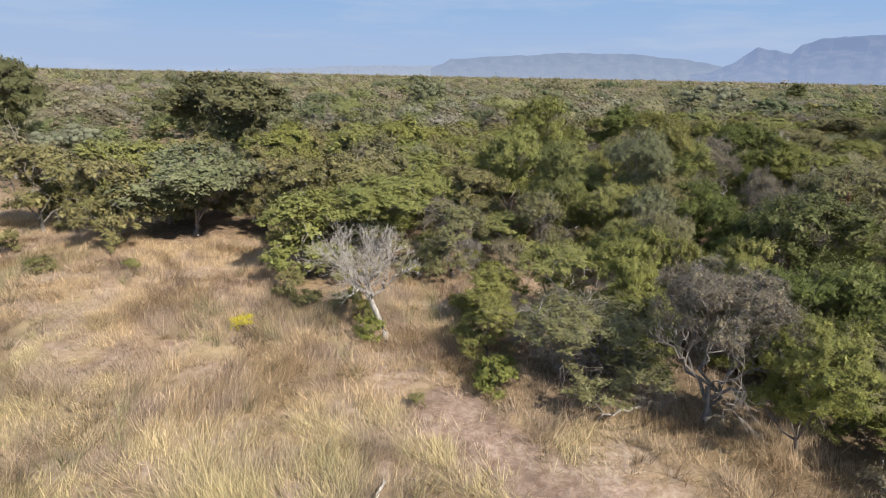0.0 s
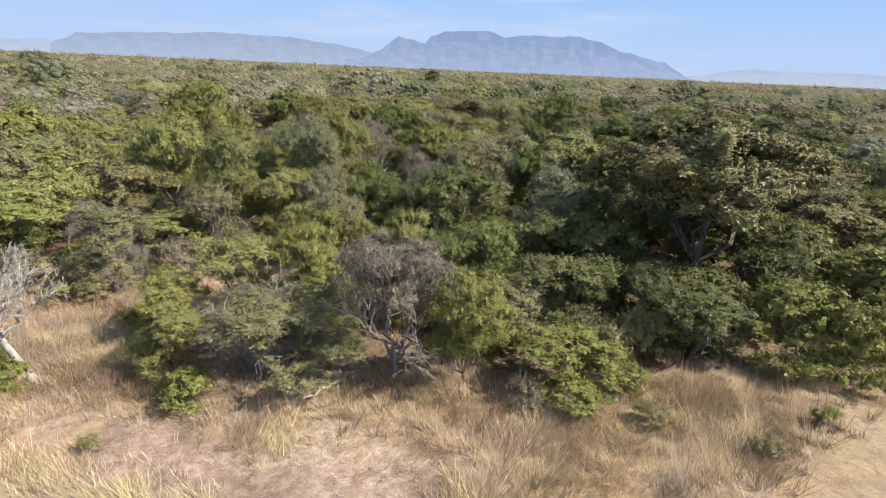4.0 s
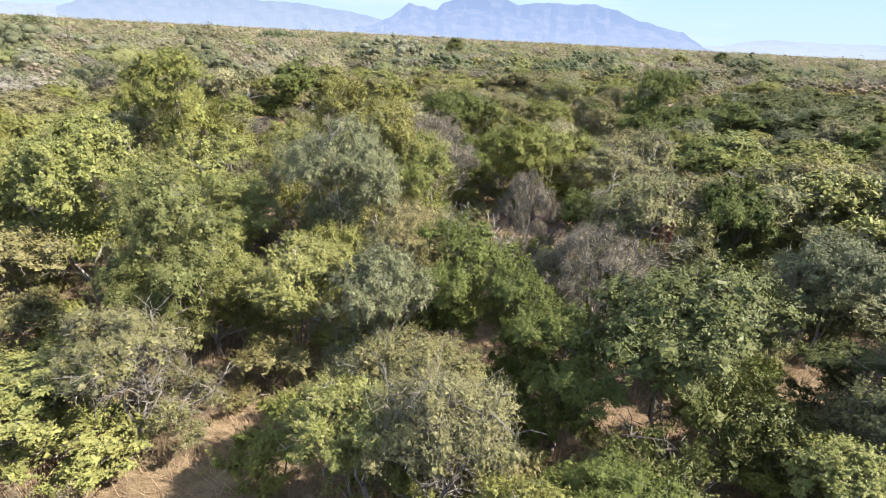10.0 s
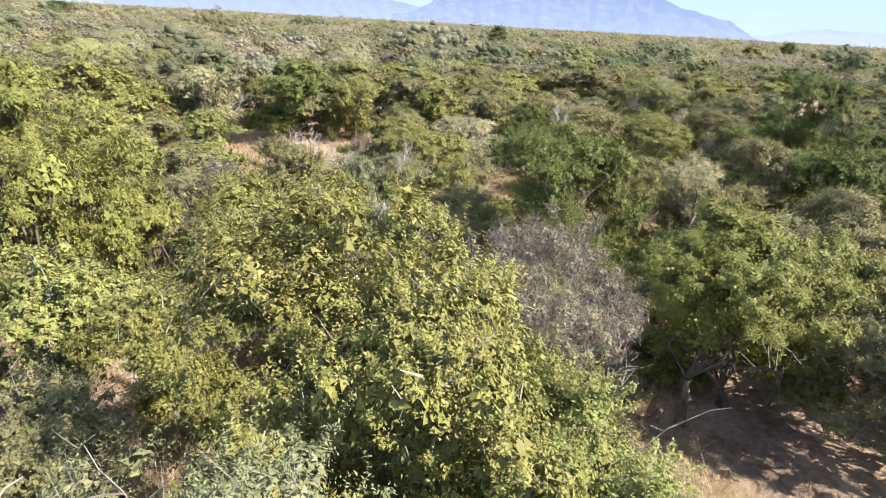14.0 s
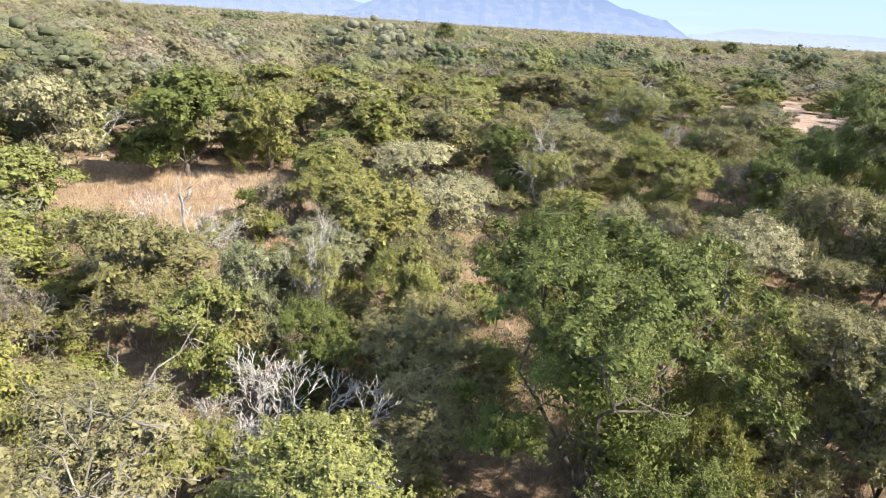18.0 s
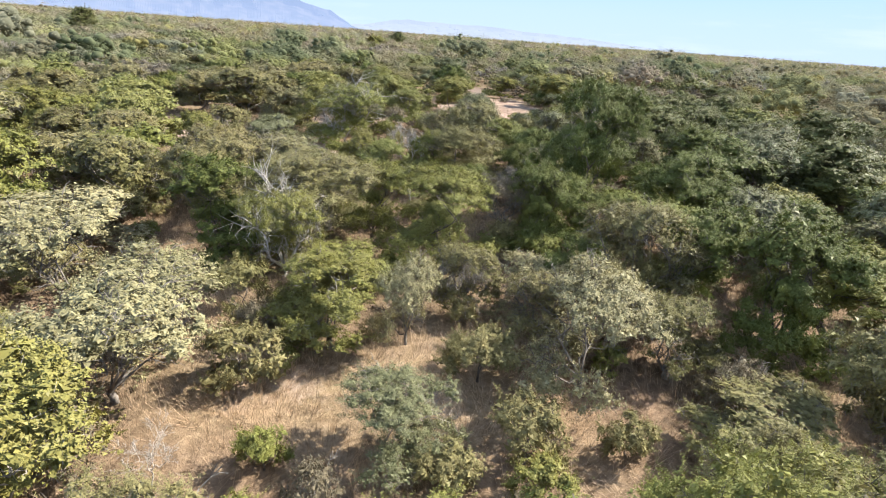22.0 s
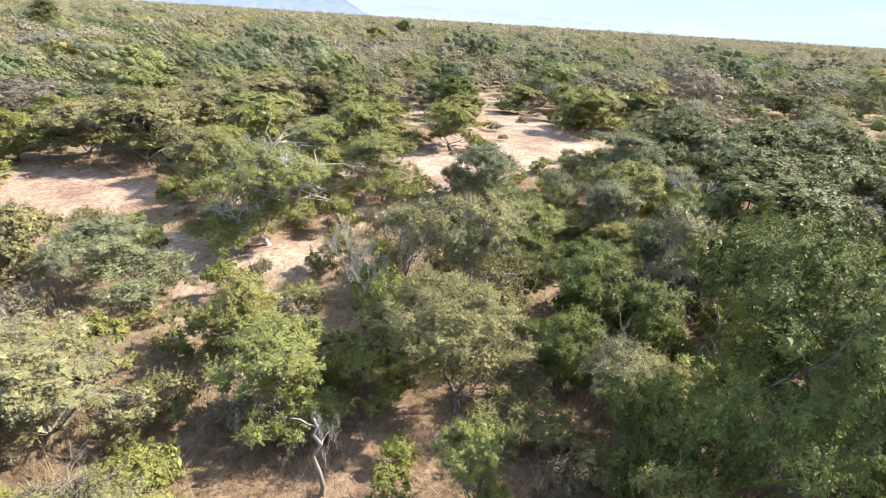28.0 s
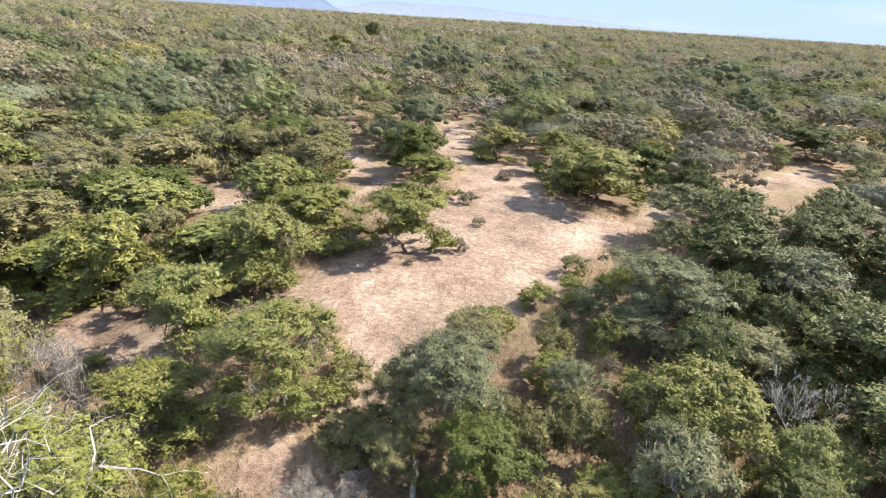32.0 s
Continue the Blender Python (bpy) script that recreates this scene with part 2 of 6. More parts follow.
def soil_material():
    m, n, l, p, out = base_material("savanna_soil")
    at = n.new("ShaderNodeAttribute")
    at.attribute_name = "bare"
    tc = n.new("ShaderNodeTexCoord")

    def noise_of(scale, detail, rough=0.6):
        no = n.new("ShaderNodeTexNoise")
        no.inputs["Scale"].default_value, no.inputs["Detail"].default_value = scale, detail
        no.inputs["Roughness"].default_value = rough
        l.new(tc.outputs["Object"], no.inputs["Vector"])
        return no.outputs[0]

    def ramp(src, stops):
        cr = n.new("ShaderNodeValToRGB")
        els = cr.color_ramp.elements
        while len(els) < len(stops):
            els.new(0.5)
        for e, (pos, col) in zip(els, stops):
            e.position, e.color = pos, (*col, 1)
        l.new(src, cr.inputs[0])
        return cr.outputs[0]

    fine, mid, wide = noise_of(3.5, 9, 0.72), noise_of(0.55, 6), noise_of(0.11, 4)
    straw = ramp(fine, [(0.28, (0.2, 0.145, 0.085)), (0.5, (0.42, 0.31, 0.185)), (0.75, (0.6, 0.47, 0.3))])
    brown = ramp(fine, [(0.28, (0.1, 0.072, 0.05)), (0.5, (0.22, 0.158, 0.108)), (0.75, (0.4, 0.3, 0.2))])
    am = n.new("ShaderNodeAttribute")
    am.attribute_name = "meadow"
    sb = n.new("ShaderNodeMixRGB")
    l.new(am.outputs["Fac"], sb.inputs[0])
    l.new(brown, sb.inputs[1])
    l.new(straw, sb.inputs[2])
    straw = sb.outputs[0]
    sand = ramp(noise_of(0.28, 8, 0.7), [(0.34, (0.2, 0.145, 0.115)), (0.46, (0.33, 0.245, 0.195)), (0.56, (0.42, 0.325, 0.262)), (0.7, (0.58, 0.475, 0.39))])
    litter = ramp(fine, [(0.4, (0.4, 0.31, 0.26)), (0.6, (1.0, 1.0, 1.0))])
    sandy = n.new("ShaderNodeMixRGB")
    sandy.blend_type = "MULTIPLY"
    sandy.inputs[0].default_value = 0.6
    l.new(sand, sandy.inputs[1])
    l.new(litter, sandy.inputs[2])
    # bare soil shows where the layer and patchy noise say so
    s1 = n.new("ShaderNodeMath")
    s1.operation = "ADD"
    l.new(at.outputs["Fac"], s1.inputs[0])
    l.new(mid, s1.inputs[1])
    s2 = n.new("ShaderNodeMath")
    s2.operation = "MULTIPLY_ADD"
    s2.inputs[1].default_value = 0.5
    l.new(fine, s2.inputs[0])
    l.new(s1.outputs[0], s2.inputs[2])
    mr = n.new("ShaderNodeMapRange")
    mr.inputs["From Min"].default_value, mr.inputs["From Max"].default_value = 1.0, 1.3
    l.new(s2.outputs[0], mr.inputs["Value"])
    mix = n.new("ShaderNodeMixRGB")
    l.new(mr.outputs[0], mix.inputs[0])
    l.new(straw, mix.inputs[1])
    l.new(sandy.outputs[0], mix.inputs[2])
    tone = ramp(wide, [(0.35, (0.84, 0.86, 0.8)), (0.65, (1.06, 1.0, 0.97))])
    fin = n.new("ShaderNodeMixRGB")
    fin.blend_type = "MULTIPLY"
    fin.inputs[0].default_value = 1.0
    l.new(mix.outputs[0], fin.inputs[1])
    l.new(tone, fin.inputs[2])
    l.new(fin.outputs[0], p.inputs["Base Color"])
    p.inputs["Roughness"].default_value = 0.95
    p.inputs["Specular IOR Level"].default_value = 0.1
    bp = n.new("ShaderNodeBump")
    bp.inputs["Strength"].default_value, bp.inputs["Distance"].default_value = 0.9, 0.12
    l.new(fine, bp.inputs["Height"])
    l.new(bp.outputs[0], p.inputs["Normal"])
    return m


SOIL = soil_material()


def mountain_material(name, air, share, rock_a, rock_b):
    """Far rock and scrub; daylight scattered in kilometres of air is painted on as emission."""
    m, n, l, p, out = base_material(name)
    tc = n.new("ShaderNodeTexCoord")
    mp = n.new("ShaderNodeMapping")
    mp.inputs["Scale"].default_value = (0.012, 0.012, 0.03)
    no = n.new("ShaderNodeTexNoise")
    no.inputs["Scale"].default_value, no.inputs["Detail"].default_value = 1.0, 7.0
    cr = n.new("ShaderNodeValToRGB")
    cr.color_ramp.elements[0].position, cr.color_ramp.elements[1].position = 0.4, 0.62
    cr.color_ramp.elements[0].color, cr.color_ramp.elements[1].color = (*rock_a, 1), (*rock_b, 1)
    l.new(tc.outputs["Object"], mp.inputs[0])
    l.new(mp.outputs[0], no.inputs["Vector"])
    l.new(no.outputs[0], cr.inputs[0])
    l.new(cr.outputs[0], p.inputs["Base Color"])
    p.inputs["Roughness"].default_value = 1.0
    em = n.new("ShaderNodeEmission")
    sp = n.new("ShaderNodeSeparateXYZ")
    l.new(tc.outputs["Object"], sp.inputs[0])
    # the painted haze is paler towards the foot of the range
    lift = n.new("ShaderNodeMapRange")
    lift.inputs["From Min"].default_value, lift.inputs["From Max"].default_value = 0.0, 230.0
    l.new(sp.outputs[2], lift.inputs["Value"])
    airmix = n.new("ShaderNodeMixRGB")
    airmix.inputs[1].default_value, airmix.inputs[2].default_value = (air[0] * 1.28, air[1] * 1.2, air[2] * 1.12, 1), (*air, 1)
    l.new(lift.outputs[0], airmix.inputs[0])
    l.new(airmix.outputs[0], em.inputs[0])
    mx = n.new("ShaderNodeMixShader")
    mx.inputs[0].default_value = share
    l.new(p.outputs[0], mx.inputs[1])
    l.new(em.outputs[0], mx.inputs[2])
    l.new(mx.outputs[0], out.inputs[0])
    return m


# ---------------------------------------------------------------- plan of the clearings
GRASS_CLEARINGS = []
GRASS_CLEARINGS.append([(-2.5, 26.1), (-0.8, 24), (2.3, 24.7), (1.3, 20.6), (1.6, 15.6), (2.7, 13.4), (4.2, 13.5), (6, 14.6), (7.3, 14.7), (10, 12.1), (10.2, 10.4), (12.6, 9.2), (15, 9.4), (19.4, 7.6), (23.5, 5), (24, -6), (-20, -6), (-12.6, 13.7)])
GRASS_CLEARINGS.append([(-40.1, 46), (-23.8, 34.9), (-16.1, 29.8), (-11.6, 32.4), (-9.3, 28.2), (-5.6, 23.5), (-2.9, 19), (-1.6, 19.1), (1.9, 23.8), (1.1, 18.3), (1.7, 15.6), (2.8, 13), (3.1, 10.9), (0, -6), (-45, -6)])
GRASS_CLEARINGS.append([(2.8, 25.5), (4.5, 27.5), (6.8, 28.8), (9.4, 30), (10.3, 33), (11.4, 32.4), (9.9, 29.4), (8.2, 26.7), (7.4, 23.4), (4, 23.6)])
GRASS_CLEARINGS.append([(-0.3, 22.8), (-0.2, 25.4), (2.6, 25), (2.2, 21.8)])
GRASS_CLEARINGS.append([(22.2, 38), (24.6, 38.6), (28.9, 36.2), (25.5, 34.3), (24, 35.6), (21.1, 34.4), (19.4, 35)])
GRASS_CLEARINGS.append([(16, 69.9), (18.7, 82.2), (21.4, 78.3), (29.1, 74.8), (26.8, 70), (23.4, 66.7), (24.2, 62.6), (22.9, 61.4), (22, 65.7), (20.1, 69.8), (17.6, 69.2)])
GRASS_CLEARINGS.append([(37.6, 68.2), (37.3, 64.2), (34.3, 61.3), (34, 58.8), (35.5, 55.1), (40.2, 54.4), (39, 53.3), (35.8, 52.8), (35.4, 50.3), (34.9, 50.2), (30.3, 58.5), (33, 60.5), (35.7, 63.9)])
GRASS_CLEARINGS.append([(41.3, 46), (45.3, 42.6), (40.5, 43.7), (40.9, 44.7)])
GRASS_CLEARINGS.append([(36.4, 69.2), (37.9, 68.2), (37.5, 64), (35.2, 62), (33.8, 59.7), (32.2, 60.7), (31.9, 61.2)])
SAND_CLEARINGS = []
SAND_CLEARINGS.append([(11.3, 49.1), (13.1, 49.4), (13.3, 46.9), (12.6, 45.9), (11.5, 47.3)])
SAND_CLEARINGS.append([(61.9, 87.8), (62.5, 86.1), (60.7, 83.7), (59.6, 83.7)])
SAND_CLEARINGS.append([(57.4, 79.8), (57.9, 76.5), (60.7, 71.1), (55.7, 69.1), (55.8, 71.4), (54.7, 75.1)])
SAND_CLEARINGS.append([(65.3, 84.5), (68.5, 83.9), (71.3, 83.3), (69.7, 80.8), (70.8, 77.6), (75.6, 77.6), (78.5, 76), (85.6, 78.9), (88.8, 77.5), (94.4, 77.7), (103.5, 80.1), (108.3, 74.5), (98.1, 73), (92.7, 67.5), (92.8, 64.4), (103, 62), (98.9, 61), (91.6, 63.2), (88.7, 64.6), (83.4, 65.6), (80.8, 65.9), (77.6, 66.8), (75.2, 67.9), (72.6, 69.9), (69.5, 68.9), (68.8, 69.4), (67.1, 70.3), (65.5, 70.6), (63.7, 69.9), (63, 71.3), (64.4, 72.2), (65.9, 70.9), (68.5, 70.8), (72.5, 73.8), (71.9, 76.6), (69.7, 77.2), (67.7, 76.7), (65.8, 79.6), (64.3, 82.8)])
SAND_CLEARINGS.append([(101.2, 82.9), (125.7, 93.2), (123.8, 89), (104.7, 80.6)])
SAND_CLEARINGS.append([(84, 94.8), (88.1, 91.1), (81.6, 86.2), (78.5, 88.5)])
SAND_CLEARINGS.append([(101.8, 94.7), (103.5, 92.5), (91.4, 82.2), (87.5, 82.4)])
SAND_CLEARINGS.append([(114.7, 56.4), (131.8, 46.1), (118.9, 48.6), (109.6, 55.7)])
SAND_CLEARINGS.append([(91.8, 52.6), (93.6, 50.1), (92.1, 49.6), (89.1, 52.6)])
SAND_CLEARINGS.append([(84.8, 94.2), (87.8, 90.8), (82.5, 87.3), (80.1, 89.6)])
SAND_CLEARINGS.append([(55.3, 75.6), (57.1, 74.4), (52.6, 70.1), (51.7, 70.7)])
SAND_CLEARINGS.append([(59, 94.5), (61.8, 91.2), (53.5, 82.3), (50.5, 83.6)])
SAND_CLEARINGS.append([(59.1, 95.8), (61.5, 92.4), (62.4, 84.2), (58.4, 83), (55.1, 85), (53.8, 85.5)])
SAND_CLEARINGS.append([(10.3, 36), (11, 37.9), (12.1, 38.9), (13.1, 37.7), (12.1, 36), (10.9, 35.6)])
SAND_CLEARINGS.append([(24.8, 40.5), (27.6, 40.5), (30.2, 38.8), (28.1, 36.5), (24.4, 35.7), (23.3, 37.6)])
# strips beside the clearings where nothing tall grows
LOW_GROWTH = []
LOW_GROWTH.append([(2.6, 21.5), (2.4, 24), (4, 23.8), (7.4, 23.6), (7.2, 19.5), (5.8, 18.5)])
LOW_GROWTH.append([(20.3, 36.4), (22.2, 36.9), (25.8, 34.9), (23, 33.3), (21.8, 34.4), (19.4, 33.4), (18, 33.9)])
LOW_GROWTH.append([(18.3, 34.8), (19.9, 35.2), (22.6, 33.6), (20.5, 32.3), (19.5, 33.2), (17.6, 32.4), (16.5, 32.8)])
LOW_GROWTH.append([(16.6, 33.3), (17.8, 33.7), (19.9, 32.5), (18.3, 31.5), (17.5, 32.2), (16.1, 31.6), (15.3, 31.9)])
LOW_GROWTH.append([(11.7, 46.5), (13.2, 46.7), (13.4, 44.6), (12.7, 43.9), (11.8, 45)])
LOW_GROWTH.append([(12.1, 43.9), (13.2, 44), (13.4, 42.4), (12.9, 41.8), (12.2, 42.7)])
LOW_GROWTH.append([(12.4, 41.6), (13.3, 41.7), (13.4, 40.4), (13, 40), (12.5, 40.7)])
LOW_GROWTH.append([(16.3, 64.9), (18.6, 75.1), (20.8, 71.8), (27.2, 69), (25.3, 65), (22.4, 62.3), (23.1, 59), (22, 57.9), (21.3, 61.5), (19.7, 64.8), (17.7, 64.3)])
LOW_GROWTH.append([(16.7, 60), (18.4, 67.9), (20.2, 65.4), (25.2, 63.1), (23.7, 60), (21.5, 57.9), (22, 55.3), (21.2, 54.5), (20.6, 57.3), (19.3, 59.9), (17.7, 59.5)])
LOW_GROWTH.append([(17, 55.6), (18.3, 61.7), (19.7, 59.8), (23.5, 58.1), (22.3, 55.7), (20.6, 54), (21, 52.1), (20.4, 51.4), (20, 53.6), (19, 55.6), (17.8, 55.3)])
LOW_GROWTH.append([(35.4, 64.9), (35.2, 61.6), (32.6, 59.2), (32.4, 57.2), (33.7, 54.2), (37.5, 53.6), (36.5, 52.6), (33.9, 52.3), (33.5, 50.2), (33.1, 50.1), (29.4, 56.9), (31.6, 58.5), (33.8, 61.3)])
LOW_GROWTH.append([(33.1, 61.6), (33, 59), (31, 57.1), (30.8, 55.5), (31.8, 53.2), (34.8, 52.7), (34, 52), (32, 51.7), (31.7, 50.1), (31.4, 50), (28.5, 55.4), (30.2, 56.6), (31.9, 58.8)])
LOW_GROWTH.append([(31.2, 58.6), (31, 56.7), (29.6, 55.3), (29.4, 54.1), (30.2, 52.3), (32.4, 52), (31.8, 51.4), (30.3, 51.2), (30.1, 50), (29.8, 50), (27.7, 54), (28.9, 54.9), (30.2, 56.5)])
LOW_GROWTH.append([(38.4, 46.7), (41.7, 43.9), (37.7, 44.8), (38.1, 45.6)])
LOW_GROWTH.append([(35.5, 47.4), (38, 45.2), (34.9, 45.9), (35.2, 46.5)])
LOW_GROWTH.append([(32.9, 47.9), (34.9, 46.3), (32.5, 46.8), (32.7, 47.3)])
LOW_GROWTH.append([(60, 83.8), (60.5, 82.4), (59, 80.3), (58, 80.3)])
LOW_GROWTH.append([(58.1, 79.8), (58.5, 78.6), (57.2, 76.9), (56.4, 76.9)])
LOW_GROWTH.append([(56.4, 76.4), (56.8, 75.4), (55.7, 74), (55, 74)])
LOW_GROWTH.append([(56.1, 77), (56.6, 74.1), (59, 69.5), (54.6, 67.7), (54.8, 69.7), (53.8, 72.9)])
LOW_GROWTH.append([(54.8, 74.1), (55.2, 71.7), (57.3, 67.9), (53.6, 66.4), (53.7, 68.1), (52.9, 70.8)])
LOW_GROWTH.append([(53.7, 71.7), (54.1, 69.7), (55.8, 66.4), (52.7, 65.2), (52.8, 66.6), (52.1, 68.9)])
LOW_GROWTH.append([(64, 81.6), (66.7, 81), (69.1, 80.5), (67.8, 78.4), (68.8, 75.6), (73, 75.5), (75.4, 74.1), (81.4, 76.6), (84.1, 75.3), (88.6, 75.4), (96.1, 77.3), (100.3, 72.6), (91.7, 71.3), (87.4, 66.7), (87.5, 64), (95.9, 62), (92.5, 61.1), (86.6, 63), (84.1, 64.2), (79.7, 65.1), (77.5, 65.4), (74.7, 66.2), (72.6, 67.1), (70.4, 68.9), (67.7, 68), (67.1, 68.5), (65.5, 69.3), (64.2, 69.5), (62.5, 68.9), (61.9, 70.1), (63.2, 70.9), (64.5, 69.7), (66.7, 69.7), (70.3, 72.3), (69.7, 74.8), (67.8, 75.3), (66.1, 74.9), (64.4, 77.4), (63, 80.1)])
LOW_GROWTH.append([(62.6, 78.8), (65, 78.3), (67, 77.8), (65.9, 76), (66.8, 73.6), (70.3, 73.5), (72.4, 72.3), (77.4, 74.4), (79.6, 73.3), (83.3, 73.2), (89, 74.7), (92.3, 70.7), (85.7, 69.7), (82.4, 65.9), (82.5, 63.7), (89.1, 61.9), (86.5, 61.2), (81.7, 62.8), (79.7, 63.8), (76.1, 64.6), (74.2, 64.9), (71.9, 65.5), (70.1, 66.4), (68.1, 67.9), (65.8, 67.1), (65.3, 67.5), (64, 68.2), (62.8, 68.4), (61.4, 67.9), (60.9, 68.9), (62, 69.6), (63.1, 68.6), (65, 68.6), (68.1, 70.8), (67.6, 72.9), (66, 73.3), (64.4, 73), (63, 75.1), (61.8, 77.5)])
LOW_GROWTH.append([(61.4, 76.3), (63.5, 75.8), (65.2, 75.4), (64.3, 73.9), (65, 71.9), (68.1, 71.8), (69.9, 70.8), (74, 72.5), (75.9, 71.5), (78.8, 71.4), (83.4, 72.5), (86, 69.1), (80.9, 68.5), (78.2, 65.3), (78.3, 63.4), (83.6, 61.9), (81.5, 61.2), (77.7, 62.6), (76, 63.5), (73, 64.2), (71.4, 64.4), (69.4, 65), (67.9, 65.7), (66.2, 67), (64.2, 66.3), (63.8, 66.7), (62.7, 67.3), (61.7, 67.4), (60.5, 67), (60, 67.9), (60.9, 68.5), (61.9, 67.6), (63.6, 67.6), (66.2, 69.5), (65.7, 71.3), (64.3, 71.7), (63, 71.4), (61.8, 73.2), (60.8, 75.2)])
LOW_GROWTH.append([(94.2, 79.7), (116.6, 89.1), (114.7, 85.4), (97.2, 77.8)])
LOW_GROWTH.append([(87.6, 76.7), (106.6, 84.7), (104.7, 81.5), (89.9, 75)])
LOW_GROWTH.append([(82.2, 74.2), (97, 80.4), (95.3, 77.8), (84, 72.8)])
LOW_GROWTH.append([(79.9, 90.3), (83.4, 86.9), (77.9, 82.9), (75.3, 84.9)])
LOW_GROWTH.append([(76, 85.8), (78.8, 83), (74.4, 79.7), (72.2, 81.4)])
LOW_GROWTH.append([(72.7, 82.1), (75.1, 79.6), (71.5, 77), (69.6, 78.5)])
LOW_GROWTH.append([(95.1, 90), (96.5, 88), (86.1, 79.3), (82.9, 79.5)])
LOW_GROWTH.append([(88.2, 85.2), (89.4, 83.5), (81.2, 76.5), (78.6, 76.8)])
LOW_GROWTH.append([(82.5, 81.2), (83.4, 79.8), (77.1, 74.2), (75, 74.5)])
LOW_GROWTH.append([(106.3, 57.1), (122.2, 48.1), (110.4, 50.3), (101.8, 56.5)])
LOW_GROWTH.append([(97.6, 57.9), (112.1, 50.1), (101.5, 52.1), (93.9, 57.4)])
LOW_GROWTH.append([(90.2, 58.5), (102.6, 52), (93.5, 53.8), (87.4, 58.1)])
LOW_GROWTH.append([(86.7, 53.8), (88.3, 51.6), (87, 51.2), (84.5, 53.8)])
LOW_GROWTH.append([(81.9, 55), (83.2, 53.2), (82.1, 52.8), (80, 55)])
LOW_GROWTH.append([(77.7, 56), (78.8, 54.5), (77.9, 54.2), (76.2, 56)])
LOW_GROWTH.append([(79, 88.7), (81.4, 85.8), (77.2, 83), (75.3, 85)])
LOW_GROWTH.append([(73.6, 83.5), (75.5, 81.1), (72.3, 78.9), (70.7, 80.6)])
LOW_GROWTH.append([(69.2, 79.3), (70.8, 77.3), (68.2, 75.6), (66.9, 77)])
LOW_GROWTH.append([(52.3, 72.1), (53.8, 71.2), (50.1, 67.6), (49.3, 68)])
LOW_GROWTH.append([(49.4, 68.6), (50.6, 67.9), (47.6, 65), (46.9, 65.3)])
LOW_GROWTH.append([(46.7, 65.6), (47.7, 65), (45.3, 62.7), (44.8, 63)])
LOW_GROWTH.append([(53.3, 86.4), (55.5, 83.8), (49, 76.7), (46.5, 77.7)])
LOW_GROWTH.append([(47.7, 78.6), (49.5, 76.6), (44.4, 71.1), (42.4, 71.9)])
LOW_GROWTH.append([(42.9, 71.9), (44.3, 70.4), (40.3, 66.1), (38.8, 66.7)])
LOW_GROWTH.append([(34.9, 65.8), (36.1, 65.1), (35.7, 61.6), (33.8, 60), (32.7, 58.1), (31.4, 58.9), (31.2, 59.3)])
LOW_GROWTH.append([(33.3, 62.5), (34.3, 61.9), (34, 59.2), (32.5, 57.9), (31.6, 56.5), (30.6, 57.1), (30.4, 57.4)])
LOW_GROWTH.append([(31.9, 59.6), (32.7, 59.1), (32.4, 57.1), (31.3, 56.1), (30.6, 55), (29.9, 55.5), (29.7, 55.8)])
LOW_GROWTH.append([(56.2, 89.4), (58.2, 86.6), (59.1, 79.8), (55.7, 78.8), (52.9, 80.5), (51.8, 80.9)])
LOW_GROWTH.append([(53.3, 83.2), (55, 80.9), (55.8, 75.4), (53, 74.7), (50.7, 76), (49.8, 76.3)])
LOW_GROWTH.append([(50.9, 77.8), (52.3, 76), (52.9, 71.7), (50.7, 71.1), (48.8, 72.1), (48.1, 72.4)])
LOW_GROWTH.append([(10.2, 34.1), (10.7, 35.6), (11.7, 36.5), (12.5, 35.5), (11.6, 34.1), (10.7, 33.8)])
LOW_GROWTH.append([(10.1, 32.2), (10.5, 33.4), (11.2, 34), (11.9, 33.2), (11.2, 32.2), (10.4, 31.9)])
LOW_GROWTH.append([(10, 30.5), (10.3, 31.4), (10.8, 31.9), (11.3, 31.3), (10.8, 30.5), (10.2, 30.3)])
LOW_GROWTH.append([(22.2, 37.8), (24.4, 37.8), (26.6, 36.4), (24.8, 34.4), (21.8, 33.8), (20.9, 35.4)])
LOW_GROWTH.append([(19.5, 35.1), (21.2, 35.1), (22.9, 34), (21.6, 32.4), (19.2, 31.9), (18.5, 33.2)])
LOW_GROWTH.append([(17.1, 32.7), (18.5, 32.7), (19.8, 31.8), (18.7, 30.7), (16.9, 30.3), (16.4, 31.2)])

# worn strip of bare soil that crosses the first meadow
WORN = [[(-1.6, 16.4), (0.4, 16.0), (2.6, 13.0), (4.6, 11.0), (7.0, 9.3), (5.2, 7.6), (2.0, 10.2), (0.2, 12.9)]]
ROUTE = np.array([(0, 0), (1, 5), (11, 29), (19, 44), (25, 50), (41, 56), (55, 62), (67, 67)], float)


def inside(poly, x, y):
    x, y = np.asarray(x, float), np.asarray(y, float)
    res = np.zeros(x.shape, bool)
    for (x0, y0), (x1, y1) in zip(poly, poly[1:] + poly[:1]):
        if y0 != y1:
            res ^= ((y0 > y) != (y1 > y)) & (x < (x1 - x0) * (y - y0) / (y1 - y0) + x0)
    return res


def edge_distance(poly, x, y):
    x, y = np.asarray(x, float), np.asarray(y, float)
    best = np.full(x.shape, 1e9)
    for (x0, y0), (x1, y1) in zip(poly, poly[1:] + poly[:1]):
        best = np.minimum(best, segment_distance(x, y, x0, y0, x1, y1))
    return best


